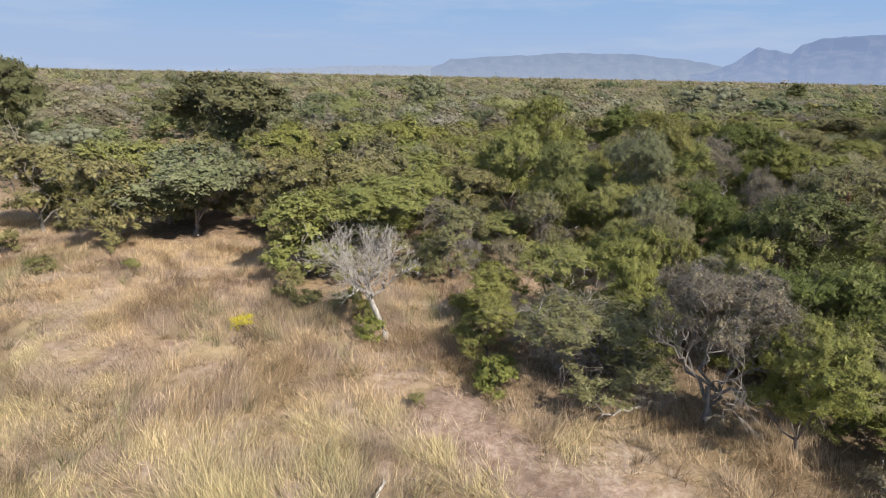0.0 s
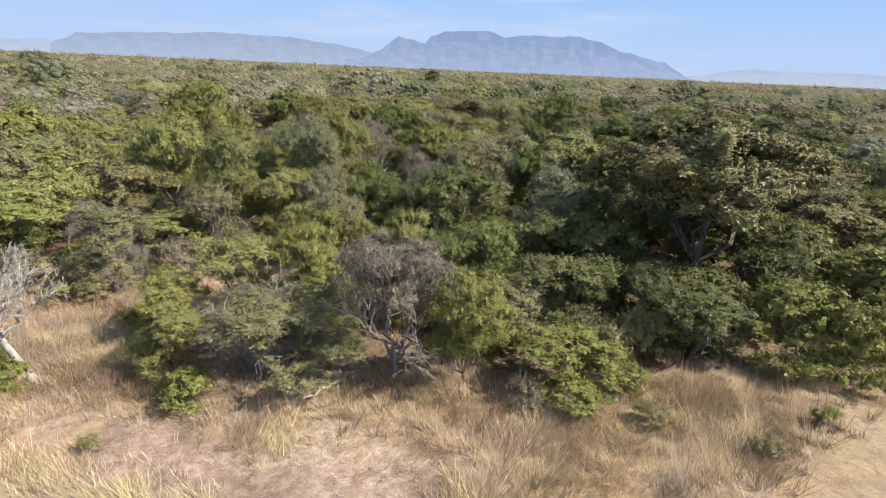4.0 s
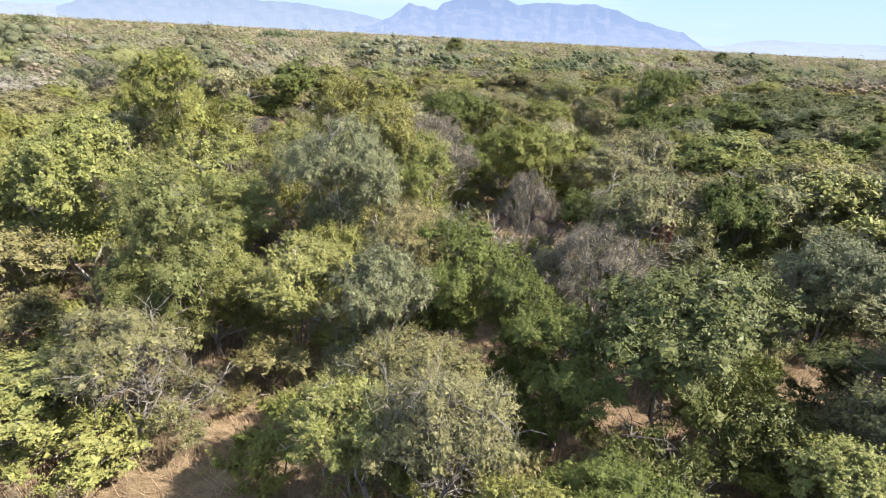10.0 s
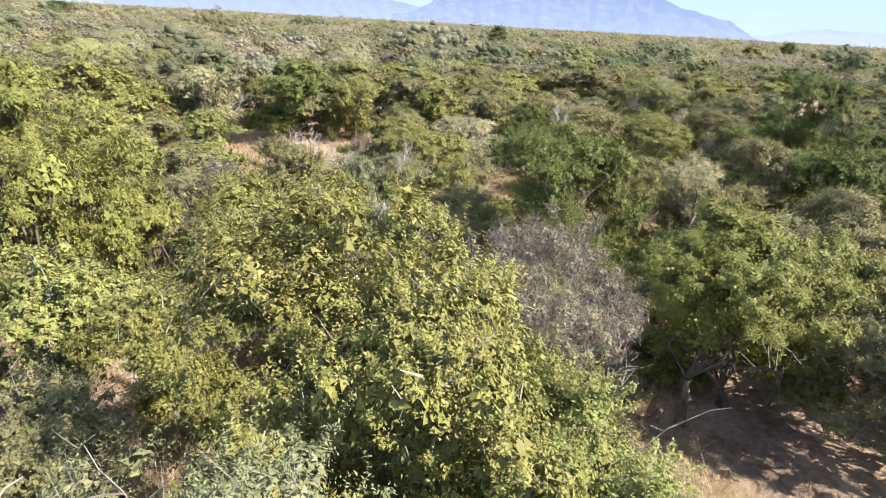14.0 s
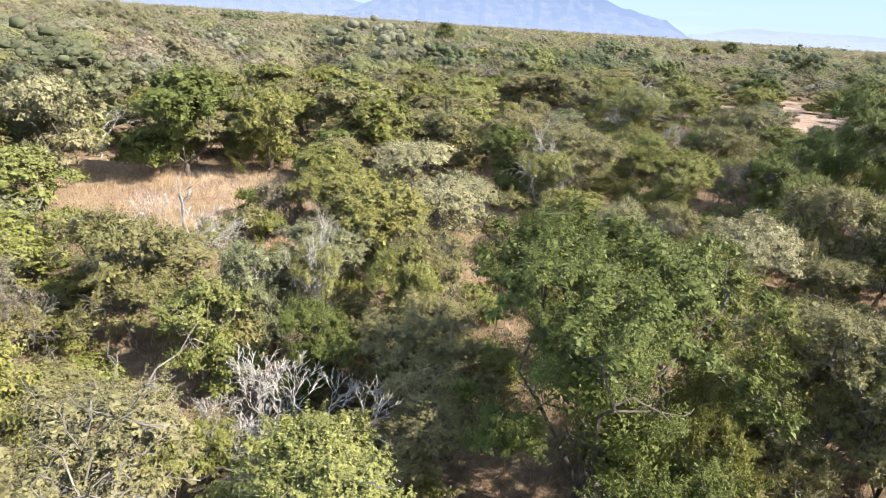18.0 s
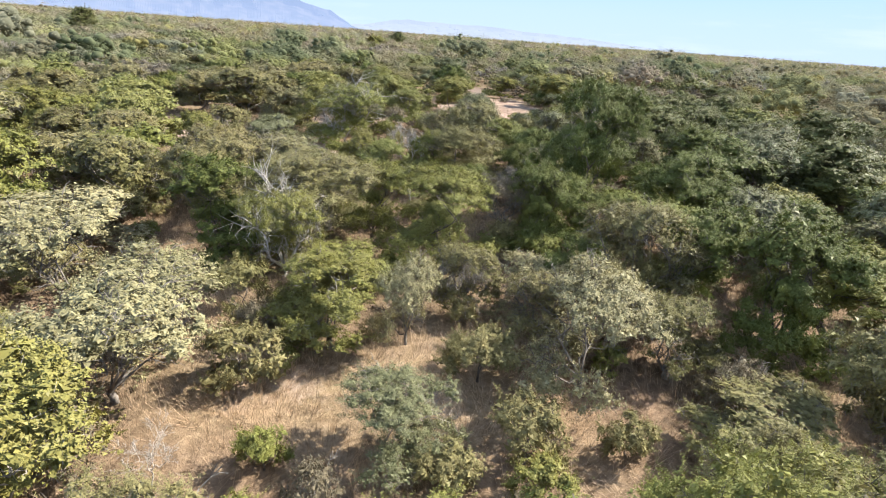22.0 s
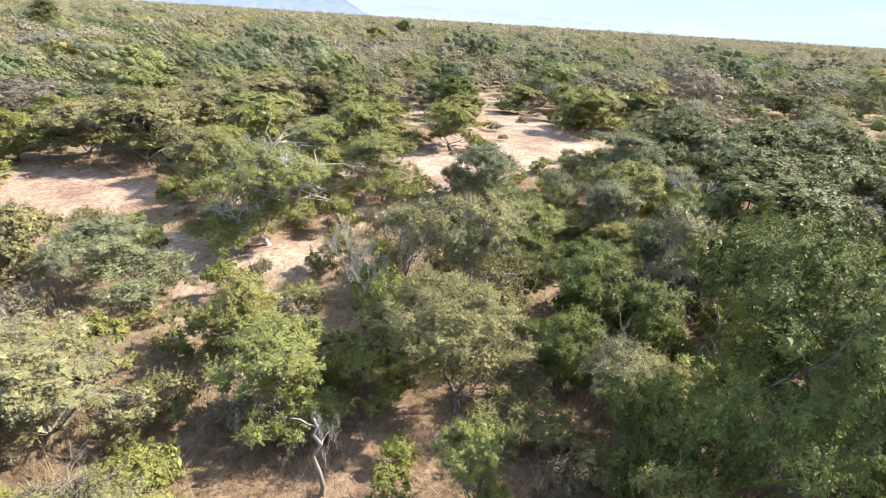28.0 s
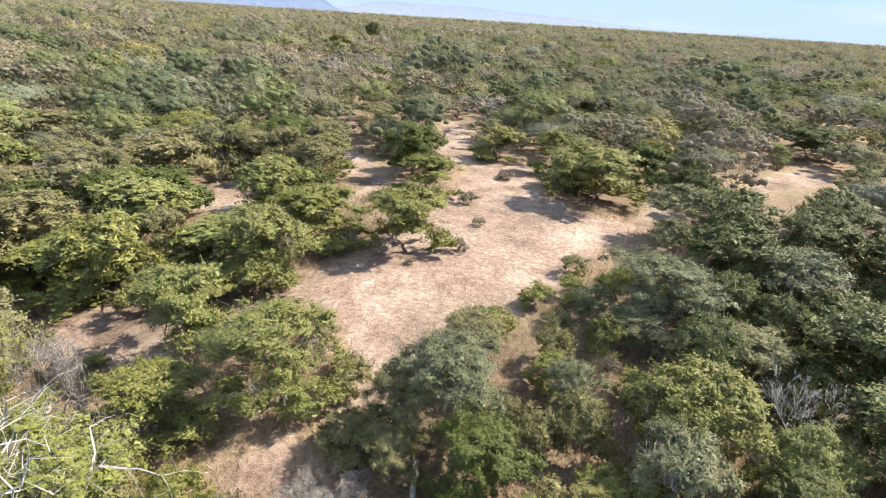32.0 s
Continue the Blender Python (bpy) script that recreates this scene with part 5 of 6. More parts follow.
STAND += [
    (27.5, 64.1, 3.1, 2.4, "yellow"),
    (24.0, 57.7, 2.9, 1.8, "grey"),
    (19.8, 60.5, 2.4, 2.6, "olive"),
    (20.1, 56.5, 1.5, 1.2, "yellow"),
    (35.4, 70.3, 2.4, 3.1, "pale"),
    (32.9, 62.7, 2.6, 2.3, "pale"),
    (37.2, 58.9, 2.2, 1.9, "green"),
    (39.9, 53.0, 2.2, 1.7, "pale"),
    (38.3, 51.9, 2.6, 1.5, "olive"),
    (40.8, 50.0, 4.6, 2.2, "olive"),
    (39.0, 55.2, 2.6, 1.5, "olive"),
    (46.7, 50.2, 3.2, 2.8, "flat"),
    (48.3, 46.4, 3.7, 2.5, "grey"),
]

LEAFY = ("shade", "green", "bright", "yellow", "olive", "grey", "twiggreen", "deep")


def local_kind(kind, x, y):
    """Zones of darker evergreen leaves, shade painted into colour; lighter growth at low x."""
    if kind in ("green", "olive", "deep") and ((x > 62 and y < 61) or (14 < x < 28 and 9 < y < 24)):
        return "shade"
    if kind in ("green", "olive") and ((11 < x < 27 and 11 < y < 29) or (41 < x < 76 and 38 < y < 57)):
        return "deep"
    if kind in ("deep", "green") and x < 10 and 23 < y < 43:
        return "bright" if kind == "green" else "green"
    return kind


for x, y, h, r, kind in STAND:
    plant(local_kind(kind, x, y), x, y, h, max(r, 0.41 * h) if kind in LEAFY and h > 2.8 else r)

# ---------------------------------------------------------------- the bush that fills the ground between
STATIONS = [(0, 0, 5), (0, 0, 32), (0, 5, 32), (6, 17, 30), (11, 29, 22), (19, 44, 32), (25, 50, 64), (41, 56, 62), (54, 61, 66)]


def in_view_stretch(x, y, spread=47.0):
    ok = np.zeros(np.shape(x), bool)
    for sx, sy, a in STATIONS:
        b = np.degrees(np.arctan2(x - sx, y - sy))
        diff = np.abs((b - a + 180) % 360 - 180)
        d = np.hypot(x - sx, y - sy)
        ok |= ((diff < spread) & (d > 2.0)) | (d < 4.0)
    return ok


def scatter(step, x0, x1, y0, y1, seed):
    rng = np.random.default_rng(seed)
    xs, ys = np.meshgrid(np.arange(x0, x1, step), np.arange(y0, y1, step * 0.866), indexing="ij")
    xs = xs + (np.arange(xs.shape[1]) % 2)[None, :] * step / 2
    xs, ys = (xs + rng.uniform(-0.45, 0.45, xs.shape) * step).ravel(), (ys + rng.uniform(-0.45, 0.45, ys.shape) * step).ravel()
    return xs, ys, rng


OPEN = GRASS_CLEARINGS + SAND_CLEARINGS


def low_growth(xs, ys, r):
    """True where only grass and low shrubs grow, along the edges of the clearings."""
    res = np.zeros(len(xs), bool)
    for p in LOW_GROWTH:
        res |= inside(p, xs, ys) | (edge_distance(p, xs, ys) < 0.3 * r)
    return res


taken = np.array([(s[0], s[1], s[3]) for s in STAND])
MIX = ["green"] * 7 + ["olive"] * 8 + ["bright"] * 3 + ["grey"] * 3 + ["twiggreen"] * 5 + ["deep"] * 2 + ["yellow"] * 1 + ["twig"] * 1


def woods_near(seed, step, dmin, dmax):
    xs, ys, rng = scatter(step, -60, 150, -30, 150, seed)
    d = route_distance(xs, ys)
    ok = (d >= dmin) & (d < dmax) & in_view_stretch(xs, ys)
    xs, ys, d = xs[ok], ys[ok], d[ok]
    r = rng.uniform(1.3, 2.5, len(xs))
    for p in OPEN:
        keep = ~(inside(p, xs, ys) | (edge_distance(p, xs, ys) < r * 0.55))
        xs, ys, d, r = xs[keep], ys[keep], d[keep], r[keep]
    gap = np.hypot(xs[:, None] - taken[None, :, 0], ys[:, None] - taken[None, :, 1]) - 0.62 * taken[None, :, 2]
    keep = (gap.min(1) > 0.5 * r) & ~low_growth(xs, ys, r)
    return xs[keep], ys[keep], d[keep], r[keep], rng


for x, y, d, r in zip(*woods_near(11, 3.15, 0, 38)[:4]):
    q = random.Random(int(x * 1000 + y * 17))
    kind = local_kind(q.choice(MIX + ["deep"] * 5 if x > 55 else MIX), x, y)
    h = (1.4 + 1.1 * r) * q.uniform(0.8, 1.2)
    if 24 < y < 47 and x < 32:
        h *= 1.32
    size = 0.88 if d < 15 else 1.15
    plant(kind, float(x), float(y), h * (0.85 if d < 15 else 1.0), float(r) * size, seed=3)


# low shrubs in the gaps
sx, sy, srng = scatter(2.25, -20, 100, 5, 95, 13)
ok = (route_distance(sx, sy) < 17) & in_view_stretch(sx, sy) & ((cover(GRASS_CLEARINGS, sx, sy, 0.1) < 0.5) | ((cover(GRASS_CLEARINGS[:2], sx, sy, 0.1) < 0.5) & (srng.random(len(sx)) < 0.12))) & (cover(SAND_CLEARINGS, sx, sy, 0.1) < 0.5)
ok &= (np.hypot(sx[:, None] - taken[None, :, 0], sy[:, None] - taken[None, :, 1]) - 0.5 * taken[None, :, 2]).min(1) > 0.4
ok &= ~low_growth(sx, sy, 0.3) | (sx > 12)
for x, y in zip(sx[ok], sy[ok]):
    q = random.Random(int(x * 991 + y * 13))
    r = q.uniform(0.45, 1.25)
    plant(q.choice(["shrub", "shrub", "green_shrub", "green_shrub", "dryshrub"]), float(x), float(y), r * q.uniform(1.1, 1.7), r, level=0)


# woods further off: leaves and sprigs grow coarser with distance
GOLD = (1 + 5 ** 0.5) / 2
ICO_V = np.array([(a, b * GOLD, 0) for a in (-1, 1) for b in (-1, 1)] + [(0, a, b * GOLD) for a in (-1, 1) for b in (-1, 1)] + [(b * GOLD, 0, a) for a in (-1, 1) for b in (-1, 1)], float)
ICO_V /= np.linalg.norm(ICO_V, axis=1)[:, None]
ICO_F = np.array([(i, j, k) for i in range(12) for j in range(i + 1, 12) for k in range(j + 1, 12)
                  if max(np.linalg.norm(ICO_V[p] - ICO_V[q]) for p, q in ((i, j), (j, k), (i, k))) < 1.1])
ICO_F = np.array([f if np.dot(np.cross(ICO_V[f[1]] - ICO_V[f[0]], ICO_V[f[2]] - ICO_V[f[0]]), ICO_V[f[0]]) > 0 else f[::-1] for f in ICO_F])


def far_woods(name, label, xs, ys, rs, hs, kinds, n_leaf, size, seed, n_clump=12):
    """Crowns as dense inner foliage in small lobes, with loose sprigs all over them."""
    rng = np.random.default_rng(seed)
    vs, fs, cs, off, r_mid = [], [], [], 0, float(np.mean(rs))
    for x, y, r, h, kd in zip(xs, ys, rs, hs, kinds):
        c = crown_clumps(rng, r, h, "bush" if rng.random() < 0.8 else "flat", n_clump)
        c[:, :2] *= (rng.uniform(0.75, 1.3), rng.uniform(0.75, 1.3))
        thin = 0.6 if kd in ("ash", "brown", "twiggreen") else 1.0
        many = int(n_leaf * thin * min(2.6, (r / r_mid) ** 1.7))
        v, f = leaf_cloud(rng, many, c, size, slim=0.6, deep=0.0, up=0.35, wild=0.12, fuzz=0.15, shoots=0)
        at = np.array([x, y, float(ground_z(x, y))])
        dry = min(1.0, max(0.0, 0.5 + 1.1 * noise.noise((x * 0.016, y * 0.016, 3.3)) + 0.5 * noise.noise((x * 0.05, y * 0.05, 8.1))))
        # base greys the leaf tint, painting in part of the haze; dry turns it tan
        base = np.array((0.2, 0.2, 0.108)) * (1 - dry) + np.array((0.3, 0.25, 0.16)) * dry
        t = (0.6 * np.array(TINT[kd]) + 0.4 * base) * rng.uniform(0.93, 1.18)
        vs.append(v + at)
        fs.append(f + off)
        off += len(v)
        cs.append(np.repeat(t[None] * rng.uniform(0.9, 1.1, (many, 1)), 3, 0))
        k = len(c)
        core = c[:, None, :3] + ICO_V[None] * (c[:, 3] * (0.46 if thin == 1.0 else 0.38))[:, None, None] * rng.uniform(0.6, 1.25, (k, 12, 1)) * np.array([1.1, 1.1, 0.8])
        vs.append(core.reshape(-1, 3) + at)
        fs.append((ICO_F[None] + 12 * np.arange(k)[:, None, None]).reshape(-1, 3) + off)
        off += 12 * k
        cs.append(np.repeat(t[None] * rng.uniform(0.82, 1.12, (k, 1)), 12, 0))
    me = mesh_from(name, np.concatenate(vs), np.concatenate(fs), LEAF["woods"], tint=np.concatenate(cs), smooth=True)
    return tagged(new(name, me), label, "woodland", kind="stuff")


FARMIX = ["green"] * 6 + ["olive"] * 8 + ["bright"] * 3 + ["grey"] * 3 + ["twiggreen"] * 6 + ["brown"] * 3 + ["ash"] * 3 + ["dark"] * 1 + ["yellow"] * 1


def belt(name, label, dmin, dmax, step, n_leaf, size, rr, hh, seed, mix):
    ext = dmax + 70
    xs, ys, rng = scatter(step, -ext + 20, ext + 40, -0.4 * ext, ext + 40, seed)
    d = route_distance(xs, ys)
    ok = (d >= dmin) & (d < dmax) & in_view_stretch(xs, ys, 44)
    xs, ys = xs[ok], ys[ok]
    r = rr[0] + (rr[1] - rr[0]) * rng.random(len(xs)) ** 1.6
    for p in OPEN:
        keep = ~(inside(p, xs, ys) | (edge_distance(p, xs, ys) < r * 0.5))
        xs, ys, r = xs[keep], ys[keep], r[keep]
    gap = np.hypot(xs[:, None] - taken[None, :, 0], ys[:, None] - taken[None, :, 1]) - 0.7 * taken[None, :, 2]
    thick = np.array([min(0.97, 0.9 + 0.9 * noise.noise((x * 0.045, y * 0.045, 1.7))) for x, y in zip(xs, ys)])
    keep = (gap.min(1) > 0.5 * r) & (rng.random(len(xs)) < thick) & ~low_growth(xs, ys, r)
    xs, ys, r = xs[keep], ys[keep], r[keep]
    h = rng.uniform(*hh, len(xs)) * (0.55 + 0.45 * r / r.mean())
    kinds = [mix[i] for i in rng.integers(0, len(mix), len(xs))]
    tall = rng.random(len(xs)) < (0.06 if dmax < 500 else 0.04)
    r, h = np.where(tall, r * (1.35 if dmax < 500 else 0.7), r), np.where(tall, h * (1.45 if dmax < 500 else 1.8), h)
    kinds = ["dark" if t_ and i_ % 3 else k_ for i_, (t_, k_) in enumerate(zip(tall, kinds))]
    far_woods(name, label, xs, ys, r, h, kinds, n_leaf, size, seed + 1, 60 if dmin < 50 else 34 if dmin < 100 else 9 if dmin < 400 else 6)


# browner mixes further out: drier trees, plus haze taken into the tint
belt("middle_woods", "dense mixed green and olive bush", 38, 80, 4.1, 3600, 0.14, (1.5, 4.8), (2.6, 5.6), 21, FARMIX)
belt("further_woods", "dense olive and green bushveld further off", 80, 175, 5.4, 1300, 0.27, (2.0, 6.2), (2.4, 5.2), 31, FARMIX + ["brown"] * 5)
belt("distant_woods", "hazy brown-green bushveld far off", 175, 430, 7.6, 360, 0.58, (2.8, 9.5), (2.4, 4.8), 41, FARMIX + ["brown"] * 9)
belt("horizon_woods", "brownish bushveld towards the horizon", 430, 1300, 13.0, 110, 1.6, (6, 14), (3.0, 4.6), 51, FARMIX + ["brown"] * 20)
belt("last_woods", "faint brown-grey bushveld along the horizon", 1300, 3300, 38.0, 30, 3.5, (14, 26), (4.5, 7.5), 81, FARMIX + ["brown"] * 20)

# ---------------------------------------------------------------- grass
GRASS = leaf_material("dry_grass", None, None, 0.7, 0.25, tint_layer=True)


def tufts(name, label, xs, ys, hs, blades, width, tones, seed):
    rng = np.random.default_rng(seed)
    n = len(xs) * blades
    x, y, h = np.repeat(xs, blades), np.repeat(ys, blades), np.repeat(hs, blades) * rng.uniform(0.55, 1.2, n)
    swirl = 3.0 * np.sin(xs * 0.55 + 1.7 * np.sin(ys * 0.43)) + 2.4 * np.sin(ys * 0.8 + 1.1 * np.sin(xs * 0.9))
    a = np.repeat(swirl, blades) + rng.normal(size=n) * 1.1
    lean = rng.uniform(0.2, 1.7, n) * h
    ox, oy = x + rng.normal(size=n) * 0.07, y + rng.normal(size=n) * 0.07
    z = ground_z(ox, oy) - 0.03
    wx, wy = -np.sin(a) * width, np.cos(a) * width
    b0 = np.stack([ox - wx, oy - wy, z], -1)
    b1 = np.stack([ox + wx, oy + wy, z], -1)
    tip = np.stack([ox + np.cos(a) * lean, oy + np.sin(a) * lean, z + h], -1)
    v = np.stack([b0, b1, tip], 1).reshape(-1, 3)
    tones = np.repeat(np.repeat(tones, blades, 0) * rng.uniform(0.5, 1.42, (n, 1)), 3, 0)
    me = mesh_from(name, v, np.arange(len(v)).reshape(-1, 3), GRASS, tint=tones)
    return tagged(new(name, me), label, "grass", kind="stuff")


def patch_noise(xs, ys, scale, off=0.0):
    return np.array([noise.noise((x * scale + off, y * scale - off, off * 0.37)) for x, y in zip(xs, ys)])


STRAW, BLOND, RED, GREENISH, SEED = np.array([(0.52, 0.385, 0.238), (0.63, 0.505, 0.325), (0.37, 0.255, 0.16), (0.4, 0.39, 0.15), (0.37, 0.275, 0.22)])
gxs, gys, grng = scatter(0.13, -44, 30, 5, 46, 61)
gd = cover(GRASS_CLEARINGS[:2], gxs, gys, 2.0)
sel = (gd > 0.3) & in_view_stretch(gxs, gys, 53) & (np.hypot(gxs, gys) < 50)
gxs, gys = gxs[sel], gys[sel]
worn = cover(WORN, gxs, gys, 1.6)
pn, pf = patch_noise(gxs, gys, 0.3), patch_noise(gxs, gys, 1.1, 5.0)
sel = (grng.random(len(gxs)) < np.clip(0.62 + pn * 1.0 + pf * 0.9, 0.05, 1) * (1 - 0.97 * worn))
gxs, gys, pn, pf = gxs[sel], gys[sel], pn[sel], pf[sel]
pn2, pn3 = patch_noise(gxs, gys, 0.16, 31.0), patch_noise(gxs, gys, 0.7, 17.0)
mixg = np.clip(0.1 + pn2 * 1.2 - 0.03 * gxs + 0.07 * (13.5 - gys), 0, 0.55)[:, None]
mixs = np.clip(0.14 + pn3 * 1.5, 0, 0.75)[:, None]
east = np.clip((gxs - 2) / 8, 0, 1)[:, None]
tone = STRAW * (1 - mixg) + (0.5 * BLOND + 0.5 * GREENISH) * mixg
tone = tone * (1 - mixs) + SEED * mixs
tone = tone * (1 - 0.8 * east) + 0.8 * east * (0.62 * RED + 0.38 * BLOND)
tone = tone * grng.uniform(0.75, 1.25, (len(gxs), 1))
tufts("meadow_grass", "tall dry straw-coloured grass with greenish patches", gxs, gys, (grng.uniform(0.12, 0.5, len(gxs)) + 0.35 * np.clip(pn + pf * 0.7, 0, 1)), 9, 0.0075, tone, 62)

# taller tussocks in the meadow
txs, tys, trng = scatter(0.62, -40, 26, 5, 40, 65)
sel = (cover(GRASS_CLEARINGS[:2], txs, tys, 1.0) > 0.7) & in_view_stretch(txs, tys, 53) & (cover(WORN, txs, tys, 1.6) < 0.2)
txs, tys = txs[sel], tys[sel]
tn = patch_noise(txs, tys, 0.22, 3.0) - 0.018 * (tys - 14)
sel = trng.random(len(txs)) < np.clip(0.3 + tn * 1.4, 0.03, 1)
txs, tys, tn = txs[sel], tys[sel], tn[sel]
pick = trng.integers(0, 4, len(txs))
tone = np.array([0.7 * STRAW + 0.1 * SEED, 0.4 * GREENISH + 0.4 * SEED, SEED * 0.85, 0.45 * GREENISH + 0.4 * SEED])[pick]
teast = np.clip((txs - 1) / 6, 0, 1)[:, None] * 0.85
tone = (tone * (1 - teast) + teast * np.array([0.85 * RED, SEED, 0.6 * RED + 0.3 * BLOND, STRAW * 0.8])[pick]) * trng.uniform(0.7, 1.1, (len(txs), 1))
tufts("tall_tussocks", "taller straw and olive grass tussocks in the meadow", np.repeat(txs, 4) + trng.normal(size=4 * len(txs)) * 0.13, np.repeat(tys, 4) + trng.normal(size=4 * len(txs)) * 0.13,
      np.repeat(trng.uniform(0.45, 0.95, len(txs)), 4), 9, 0.009, np.repeat(tone, 4, 0), 66)

gxs, gys, grng = scatter(0.32, -5, 112, -8, 95, 71)
ok = (route_distance(gxs, gys) < 30) & in_view_stretch(gxs, gys, 46)
ok &= ~(inside(GRASS_CLEARINGS[0], gxs, gys) | inside(GRASS_CLEARINGS[1], gxs, gys))
gxs, gys = gxs[ok], gys[ok]
ok = grng.random(len(gxs)) < 0.9 - 0.89 * cover(SAND_CLEARINGS, gxs, gys, 1.0)
gxs, gys = gxs[ok], gys[ok]
pn = patch_noise(gxs, gys, 0.2, 7.0)
mr_ = np.clip(0.35 + pn, 0, 1)[:, None]
lawn = cover(GRASS_CLEARINGS[2:], gxs, gys, 2.0)
tone = (RED * (1 - mr_) + (0.6 * SEED + 0.32 * STRAW + 0.12 * BLOND) * mr_) * (0.88 + 0.22 * lawn)[:, None] * grng.uniform(0.7, 1.25, (len(gxs), 1))
tufts("bush_grass", "dry reddish-brown grass between the bushes", gxs, gys, grng.uniform(0.2, 0.7, len(gxs)) * (1 + 0.1 * lawn), 11, 0.0055, tone, 72)

# ---------------------------------------------------------------- dead wood and mounds
def part(name, me, parent, label=""):
    o = new(name, me)
    o.parent = parent
    if label:
        o["label"] = label
    return o


def fallen_log(x, y, turn, length, r, seed):
    """A bleached log on the ground with a forked end and a broken side branch."""
    rng = np.random.default_rng(seed)
    root = tagged(new("fallen_log"), "bleached grey fallen log lying in dry grass", "log")
    root.matrix_basis = pose(x, y, float(ground_z(x, y)), 0, 0, turn)
    p = bent(rng, (0, 0, r * 0.8), (length, 0, r * 1.6), 8, 0.02)
    part("log_trunk", mesh_from("log_trunk", *tube(p, np.linspace(r, r * 0.6, 8) * rng.uniform(0.9, 1.1, 8), 8), BARK_WHITE, smooth=True), root)
    for i in range(2):
        w = np.array([rng.uniform(0.3, 0.8), rng.uniform(-0.6, 0.6), rng.uniform(0.3, 0.9)]) * length * 0.3
        q = bent(rng, p[5 + i], p[5 + i] + w, 5, 0.07)
        part("broken_branch", mesh_from("broken_branch", *tube(q, np.linspace(r * 0.45, r * 0.15, 5), 6), BARK_WHITE, smooth=True), root)
    return root


def standing_stub(x, y, h, r, seed):
    """A dead trunk broken off at the top, with the stumps of limbs."""
    rng = np.random.default_rng(seed)
    root = tagged(new("dead_trunk_stub"), "grey broken-off dead trunk standing among bushes", "dead wood")
    root.matrix_basis = pose(x, y, float(ground_z(x, y)) - 0.1, rng.uniform(-7, 7), rng.uniform(-7, 7), rng.uniform(0, 360))
    p = bent(rng, (0, 0, 0), (0.1, 0.05, h), 8, 0.02)
    part("trunk", mesh_from("trunk", *tube(p, np.linspace(r, r * 0.6, 8) * rng.uniform(0.9, 1.1, 8), 8), BARK_GREY, smooth=True), root)
    for i in (4, 6):
        w = unit(rng, 1)[0] * 0.5 + np.array([0, 0, 0.35])
        part("limb_stump", mesh_from("limb_stump", *tube(bent(rng, p[i], p[i] + w, 4, 0.06), np.linspace(r * 0.5, r * 0.2, 4), 6), BARK_GREY, smooth=True), root)
    return root


def leaning_dead_tree(x, y, turn, rise, reach, r, seed):
    """A dead stem that rises, bends over and arches outwards, with bare side branches."""
    rng = np.random.default_rng(seed)
    root = tagged(new("leaning_dead_tree"), "grey dead tree bent over in an arch above bushes", "tree")
    root.matrix_basis = pose(x, y, float(ground_z(x, y)), 0, 0, turn)
    f = np.linspace(0, 1, 12)
    p = np.stack([reach * f ** 1.6, 0.12 * np.sin(7 * f), rise * np.sin(np.minimum(f * 1.9, 1.75))], -1) + rng.normal(size=(12, 3)) * 0.04
    part("trunk", mesh_from("trunk", *tube(p, np.linspace(r, r * 0.35, 12), 7), BARK_GREY, smooth=True), root)
    for i in (5, 7, 8, 9, 10, 11):
        pieces, links = [], []
        w = np.array([rng.uniform(-0.2, 0.9), rng.uniform(-0.9, 0.9), rng.uniform(-0.2, 0.6)])
        branching(rng, p[i], w, 0.55, r * 0.4, 3, (2, 2, 3), 0.7, pieces, 0.12, links)
        part("branch", mesh_from("branch", *joined(pieces, links), BARK_GREY), root)
    return root


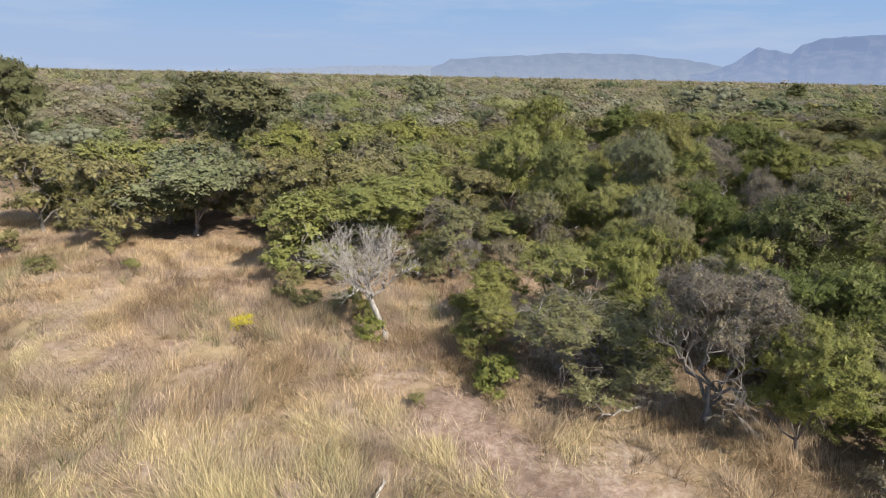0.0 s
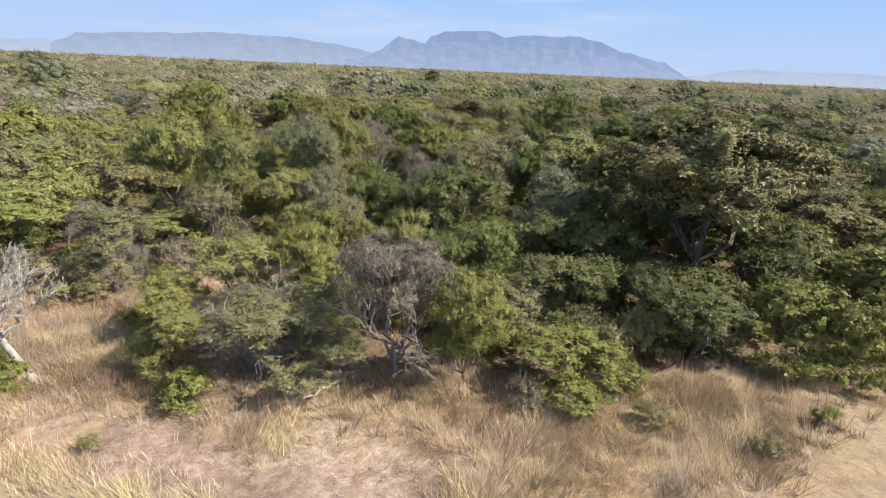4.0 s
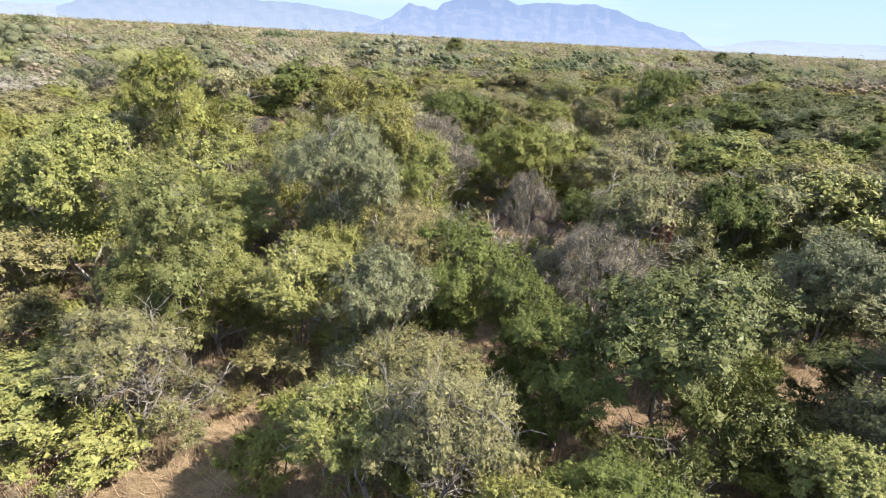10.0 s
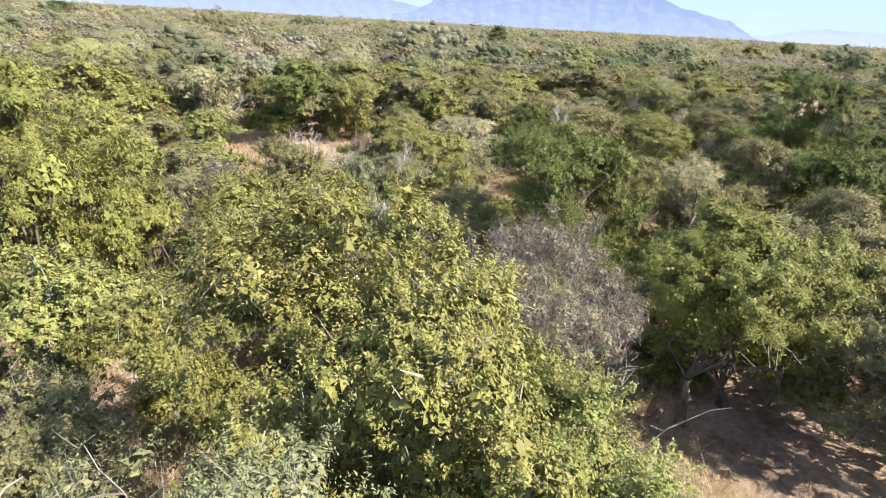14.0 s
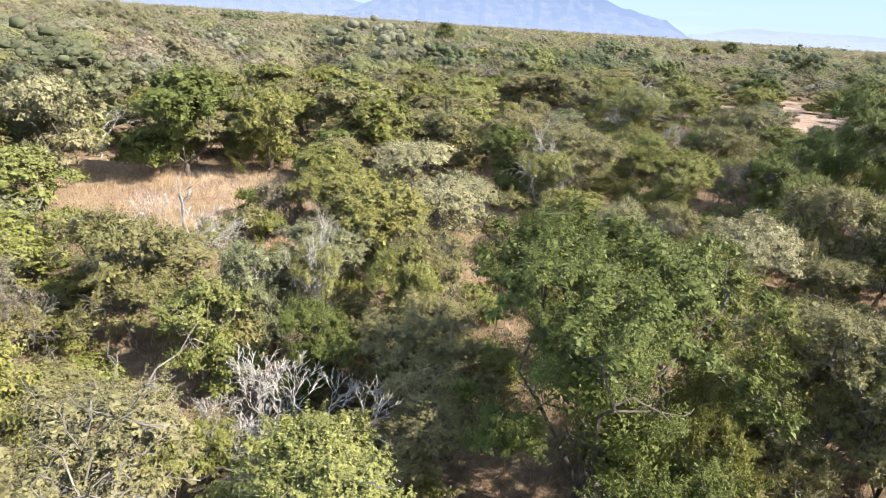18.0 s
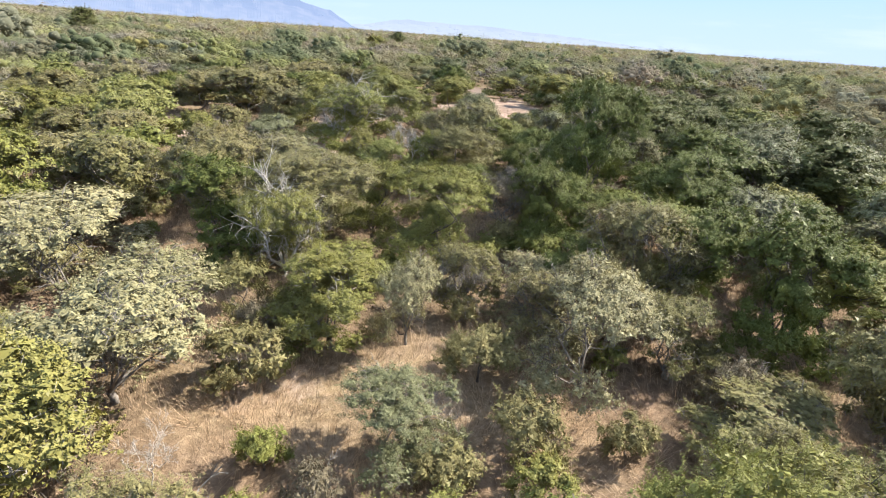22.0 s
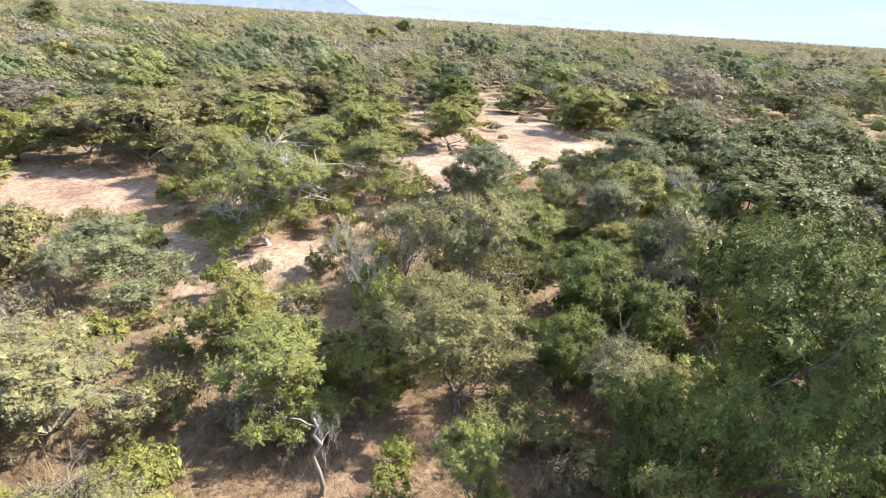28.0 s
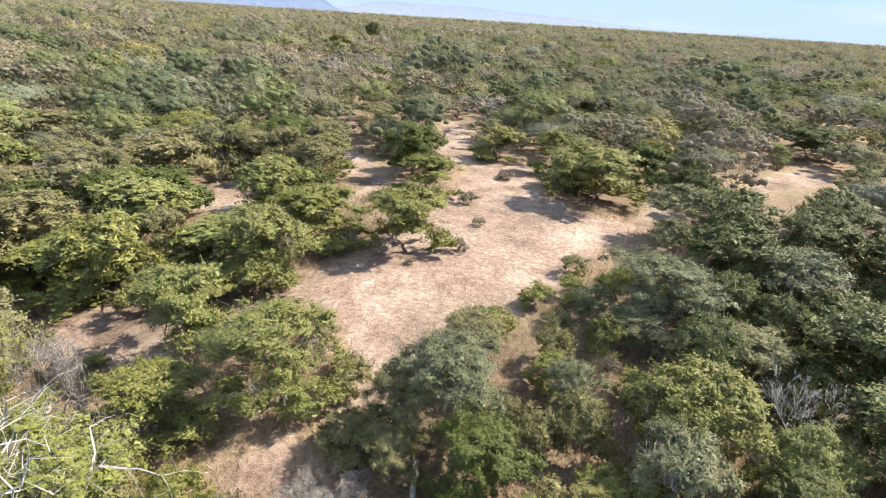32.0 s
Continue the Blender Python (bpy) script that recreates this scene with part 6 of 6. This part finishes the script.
def leaning_white_tree(x, y, turn, seed):
    """A bleached thorn tree whose trunk leans over before it spreads into a wide bare crown."""
    rng = np.random.default_rng(seed)
    root = tagged(new("bleached_thorn_tree"), "bleached grey-white leafless thorn tree leaning over dry grass", "tree")
    root.matrix_basis = pose(x, y, float(ground_z(x, y)) - 0.1, 0, 0, turn)
    fork = np.array([0.95, 0.0, 1.75])
    p = bent(rng, (0, 0, 0), fork, 8, 0.02)
    part("trunk", mesh_from("trunk", *tube(p, np.linspace(0.12, 0.085, 8), 8), BARK_PALE, smooth=True), root)
    clumps = []
    for i in range(9):
        a = 2.4 * i
        tip = fork + np.array([0.25 + 1.7 * math.cos(a) * math.sqrt((i + 1) / 9), 1.3 * math.sin(a) * math.sqrt((i + 1) / 9), 1.1 + 1.3 * rng.random() - 0.08 * i])
        pieces, links = [], []
        branching(rng, fork if i % 2 else p[6], tip - fork, 0.98, 0.06, 5, (3, 3, 3, 3, 2), 0.62, pieces, 0.09, links)
        part("limb", mesh_from("limb", *joined(pieces, links), BARK_PALE), root)
        clumps.append((*(fork + (tip - fork) * 0.95), 0.75))
    part("spray", mesh_from("spray", *twig_cloud(rng, 2000, clumps, fork, 0.32, 0.0055), BARK_PALE), root, "fine grey bare twigs")
    return root


def termite_mound(x, y, h, r, seed):
    """A rounded mound of hard grey earth."""
    bm = bmesh.new()
    bmesh.ops.create_icosphere(bm, subdivisions=4, radius=1.0)
    for v in bm.verts:
        n_ = noise.noise(v.co * 2.1 + Vector((seed, 0, 0))) * 0.2 + noise.noise(v.co * 6.0) * 0.06
        v.co *= 1 + n_
        v.co = Vector((v.co.x * r, v.co.y * r, max(v.co.z, -0.2) * h))
    me = bpy.data.meshes.new("termite_mound")
    bm.to_mesh(me)
    bm.free()
    me.materials.append(SOIL)
    ob = tagged(new("termite_mound", me), "rounded grey earthen termite mound between bushes", "mound")
    ob.matrix_basis = pose(x, y, float(ground_z(x, y)), 0, 0, 40 * seed)
    return ob


fallen_log(-1.4, 10.5, 75, 0.7, 0.05, 1)
leaning_white_tree(-1.9, 19.0, 150, 31)
fallen_log(64.5, 66.4, 20, 2.2, 0.1, 3)
fallen_log(6.4, 14.6, 200, 1.8, 0.05, 4)
standing_stub(8.85, 24.15, 2.0, 0.07, 5)
standing_stub(10.5, 25.3, 2.2, 0.06, 6)
standing_stub(59.7, 75.7, 4.6, 0.08, 7)
standing_stub(21.2, 62.5, 3.0, 0.09, 8)
standing_stub(48.7, 62.5, 2.3, 0.055, 9)
termite_mound(62.8, 72.6, 0.45, 0.6, 1)
termite_mound(12.1, 50.6, 0.6, 0.7, 2)
leaning_dead_tree(16.6, 29.0, 150, 3.9, 2.9, 0.05, 21)
